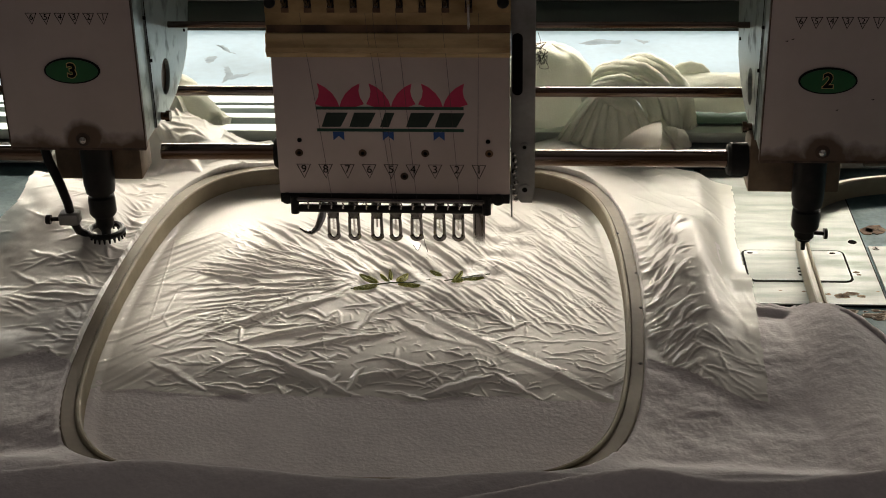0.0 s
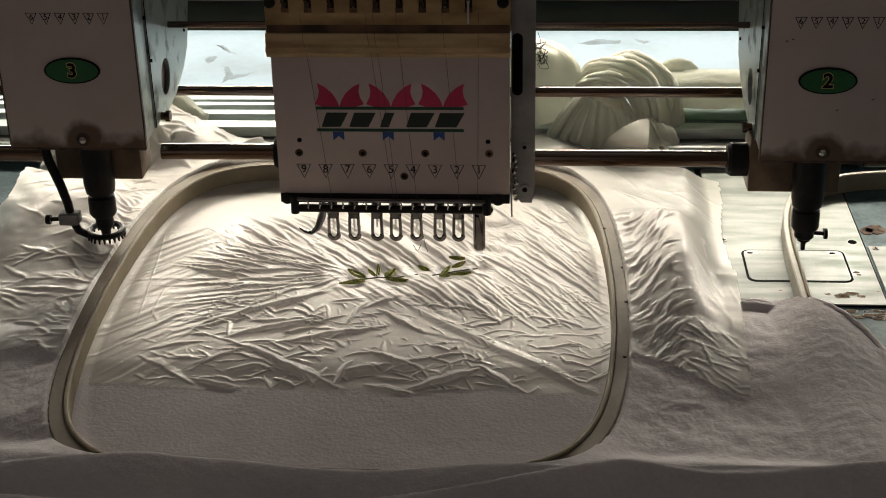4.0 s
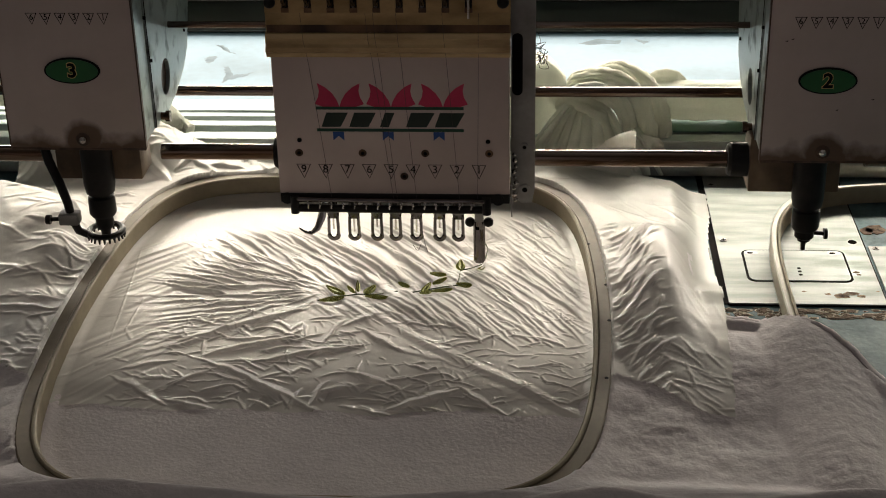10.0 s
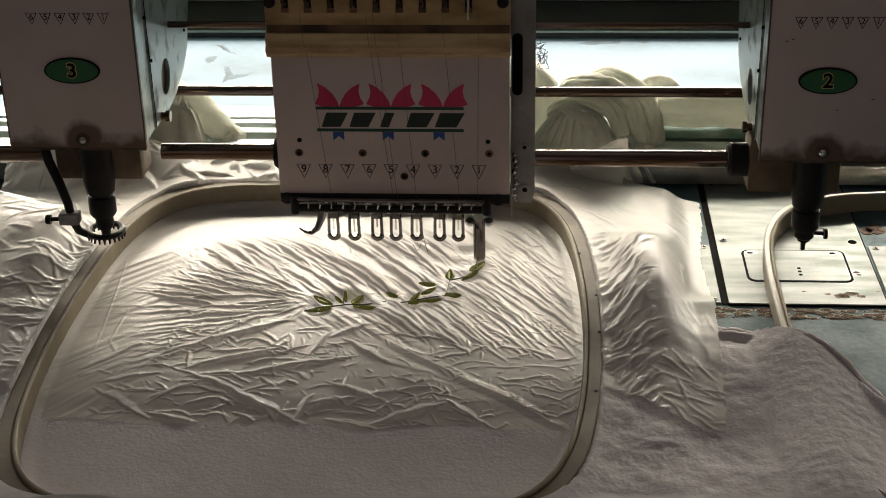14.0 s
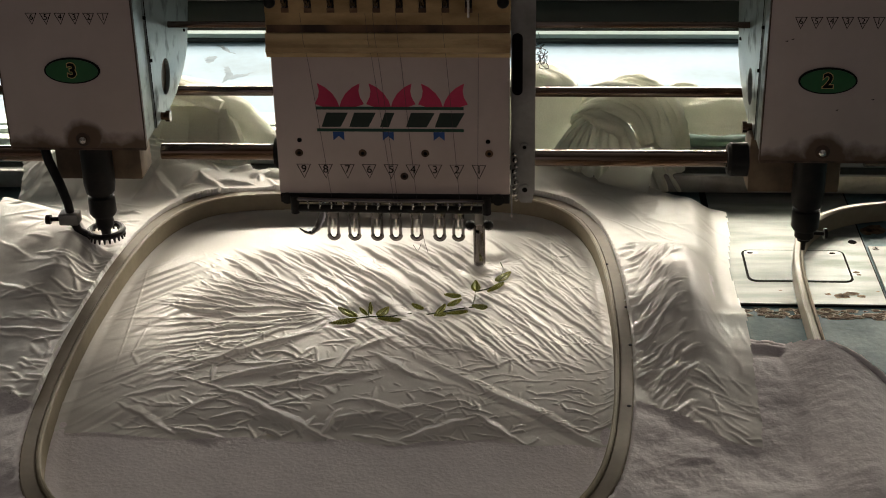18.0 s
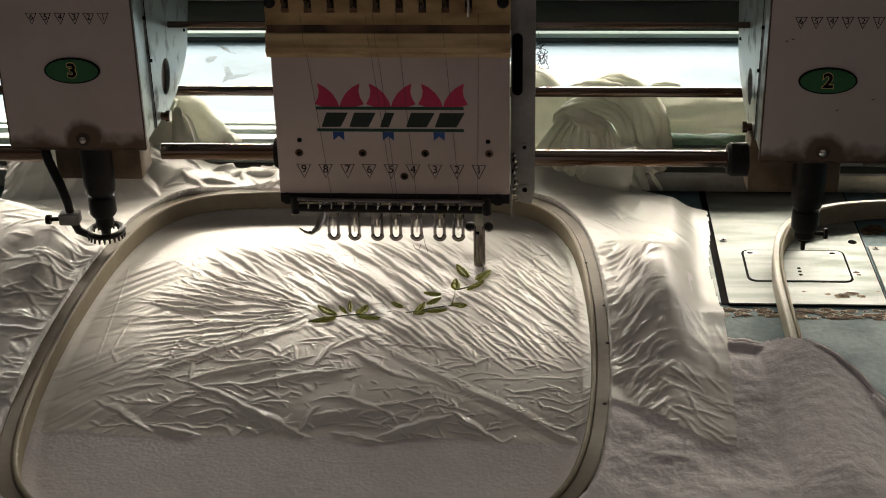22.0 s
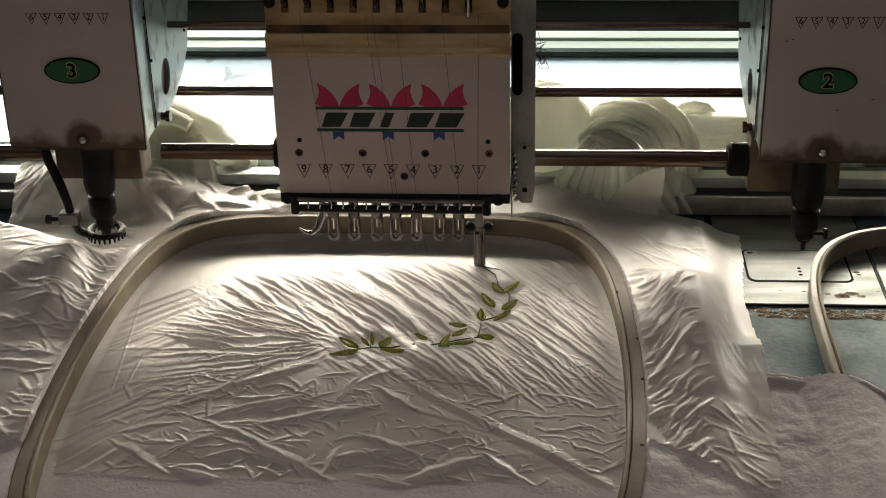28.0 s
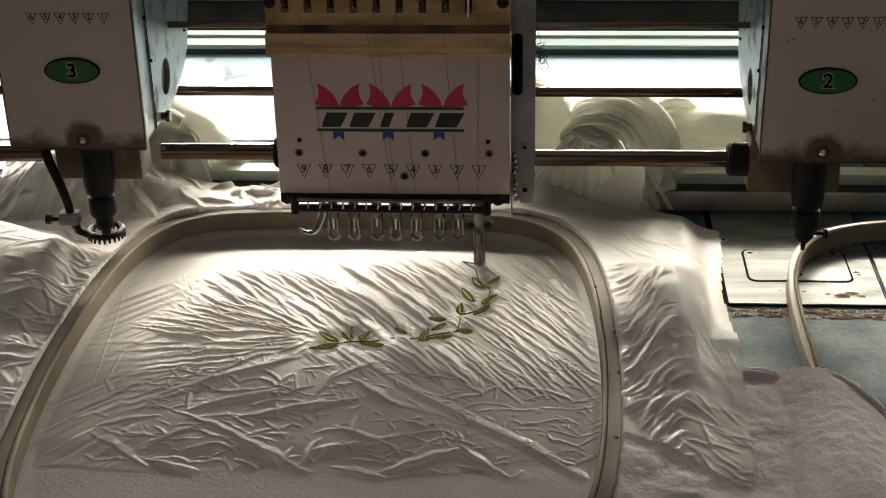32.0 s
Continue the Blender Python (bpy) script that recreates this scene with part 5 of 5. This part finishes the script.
def towel_right():
    t = thing("knotted_towel", 110, 165, 20, "cream knitted cloth knotted round the pantograph beam", "cloth", "knotted cloths")
    bm = bmesh.new()
    blob(bm, 16, 164, 36, 34, 27, 37, (0, 8, 10), 40)
    lumpy(bm, 4.0, 24, 1)
    lumpy(bm, 0.8, 4, 8)
    part("bundle_lump", bm, M["knit"], t, "lumpy terry end")
    part("roll", twisted(bmesh.new(), [(98, 166, 36), (132, 165, 37), (160, 165, 37), (205, 166, 36), (280, 166, 35)], [14, 15, 15.5, 15.5, 15], 3, 0.6, 0.15), M["knit"], t, "rolled cloth along the beam")
    part("knot_wrap", twisted(bmesh.new(), [(44, 150, 36), (52, 144, 47), (66, 139, 52), (80, 138, 47), (88, 136, 34), (91, 134, 16)], [5, 6.5, 7, 7, 6.5, 5], 7, 0.9, 0.2), M["knit"], t, "thick wrapped knot")
    part("knot_wrap", twisted(bmesh.new(), [(48, 162, 44), (60, 156, 55), (78, 149, 57), (93, 145, 48), (100, 140, 32), (103, 136, 12)], [6, 7, 7.5, 7.5, 7, 6], 7, 0.9, 0.2), M["knit"], t)
    part("knot_band", twisted(bmesh.new(), [(64, 174, 46), (78, 166, 57), (94, 157, 55), (107, 150, 42), (111, 146, 26), (111, 142, 14)], [6, 7.5, 8, 8, 7.5, 6], 7, 0.9, 0.2), M["knit"], t)
    part("knot_core", twisted(bmesh.new(), [(50, 140, 46), (58, 134, 46), (68, 131, 42), (74, 129, 34)], [5, 7, 7, 5], 4, 0.7, 0.1), M["knit"], t)
    part("hanging_folds", pleated_fan(bmesh.new(), (61, 136, 46), 16, 98, 121, 3.0, 8, 2, 18), M["knit"], t, "pleated hanging end")
    part("hanging_tail", pleated_fan(bmesh.new(), (84, 136, 32), 84, 114, 123, 3.0, 3, 3, 12), M["knit"], t, "pleated hanging end")
    bm = bmesh.new()
    blob(bm, 101, 128, 15, 13, 7, 12, (0, 18, 0), 24)
    lumpy(bm, 2.6, 11, 20)
    part("loose_tail", bm, M["knit"], t)
    part("loose_loop", twisted(bmesh.new(), [(103, 170, 46), (106, 170, 50.5), (113, 171, 52.5), (121, 172, 50.5), (127, 172, 46)], [2.4, 2.8, 2.8, 2.8, 2.4], 4, 0.3, 0.2, 24, 1.5), M["knit"], t)
    return t


def towel_left():
    t = thing("knotted_towel", -190, 165, 20, "cream knitted cloth knotted round the pantograph beam", "cloth", "knotted cloths")
    part("roll", twisted(bmesh.new(), [(-330, 176, 40), (-280, 173, 45), (-244, 167, 47), (-216, 160, 40), (-198, 154, 29), (-188, 150, 21)], [15, 16, 15, 13, 10.5, 8], 3, 0.6, 0.12), M["knit"], t, "rolled cloth with a loose tail")
    part("top_fold", twisted(bmesh.new(), [(-290, 166, 52), (-262, 157, 57), (-236, 150, 55), (-218, 147, 48)], [6, 7.5, 7.5, 5], 3, 0.5, 0.1, 36, 0.8), M["knit"], t)
    part("hanging_folds", pleated_fan(bmesh.new(), (-246, 148, 46), -292, -206, 128, 2.5, 3, 5, 62), M["knit"], t, "pleated hanging end")
    part("hanging_folds", pleated_fan(bmesh.new(), (-224, 144, 42), -240, -196, 130, 2.5, 2, 9, 24), M["knit"], t)
    bm = bmesh.new()
    blob(bm, -187, 150, 19, 9, 8, 8, (0, 20, 0), 24)
    lumpy(bm, 3.2, 6, 12)
    part("bunched_tail", bm, M["knit"], t, "bunched end of the cloth")
    return t


slid_towel = towel_left()
carried = [hoop, hoop2, garment, film_sheet, sprig, frame_ob, towel_right(), slid_towel]

# ---------------------------------------------------------------- what moves


def motions():
    # the pantograph's travel, millimetres against its place at 13 s
    rows = [(0, 20.5, 30.6), (0.5, 30.2, 28.9), (1, 27.1, 30.1), (1.5, 24.5, 24.6), (2, 21.8, 29.2), (2.5, 13.7, 44.2), (3, 13.2, 40.9), (3.5, 13.7, 37.4), (5.5, 8.9, 36.5), (6, 12.7, 35.7), (6.5, 13.5, 9.6), (7, 10.8, 12.9), (7.5, 12.1, 15.9), (8, 14.5, 18.5), (8.5, 2.0, 17.0), (9, -1.4, 11.7), (9.5, 1.1, 13.8), (10, 3.2, 16.3), (10.5, 5.2, 19.6), (11, 6.2, 19.0), (11.5, -4.6, -5.3), (12, -1.8, -3.1), (12.5, -5.8, 1.6), (13, -0.0, 0.0), (13.5, -2.9, 3.2), (14, -2.3, 4.0), (14.5, 0.9, 4.9), (16.5, 6.0, 18.4), (17, 8.0, 21.9), (17.5, 10.7, -2.1), (18, 13.0, -9.1), (18.5, 13.6, -5.8), (19, 12.8, -2.7), (19.5, 13.1, -0.4), (20, 7.8, -1.3), (20.5, 8.8, 0.7), (21, 10.3, 3.9), (21.5, 7.5, 6.3), (22, 1.5, -7.5), (22.5, -6.3, -23.7), (23, -3.9, -21.5), (23.5, -0.9, -21.2), (24, 0.1, -16.6), (24.5, 1.6, -14.4), (25, 7.0, -20.9), (25.5, 4.6, -20.3), (27.5, 8.8, -33.0), (28, 17.4, -42.2), (28.5, 14.5, -40.2), (29, 12.5, -37.9), (29.5, 10.9, -35.5), (30, 4.3, -35.3), (30.5, -1.3, -42.8), (31, -0.7, -39.4), (31.5, 0.9, -36.3), (32, 6.0, -36.3)]
    # one knotted towel also slips along the beam
    slip = [(0, -21), (2, -25), (6, -35), (8, -30), (10, -26), (12, -21), (12.5, -7), (13, 0), (13.5, 10), (14, 17), (14.5, 25), (16.5, 36), (18, 31), (22, 12), (25, 12), (27.5, 12), (32, 18)]
    for ob in carried:
        b = BASE[ob] * 0.001
        own = [float(np.interp(t, [k[0] for k in slip], [k[1] for k in slip])) if ob is slid_towel else 0.0 for t, x, y in rows]
        walk(ob, [(t, pose(b.x + (x + e) / 1000, b.y + y / 1000, b.z)) for (t, x, y), e in zip(rows, own)])
    # leaves and stems come up out of the cloth as they are stitched
    born = (0, 0, 0, 0, 0, 0, 0, 0, 0, 2.4, 1.4, 0, 8.2, 5.2, 20.5, 10.5, 14.2, 25.0, 24.0)
    for ob, t0 in list(zip(leaf_parts, born)) + stem_parts:
        if t0:
            walk(ob, [(0, pose(0, 0, -0.006)), (max(t0 - 1.2, 0.1), pose(0, 0, -0.006)), (t0, pose(0, 0, 0)), (32, pose(0, 0, 0))])
    # the working needle: about eleven strokes a second
    seen = {0: 0, 1: 1, 2: 0.05, 3: 1, 6: 1, 7: 0.8, 8: 0.15, 9: 1, 10: 0.8, 11: 0.25, 12: 0.85, 13: 0.75, 14: 0.75, 17: 0.15, 18: 0.95, 19: 0.2, 20: 0, 21: 1, 22: 1, 23: 0, 24: 0.1, 25: 1,
            27.5: 0.75, 28: 1, 28.5: 0.5, 29: 0.9, 29.5: 0.3, 30: 0.25, 30.5: 0.9, 31: 1, 31.5: 1, 32: 0.9}
    keys = []
    for k in range(0, 961):
        t = k / 30
        v = 0.5 - 0.5 * math.cos(2 * math.pi * 11.3 * t)
        for s, value in seen.items():
            if abs(t - s) < 0.01:
                v = value
        keys.append((t, pose(0, 0, -0.0175 * v)))
    walk(needle, keys)
    walk(levers[8], [(t, pose(0, 0, 0.006 * (m.translation.z / -0.0175))) for t, m in keys])


motions()
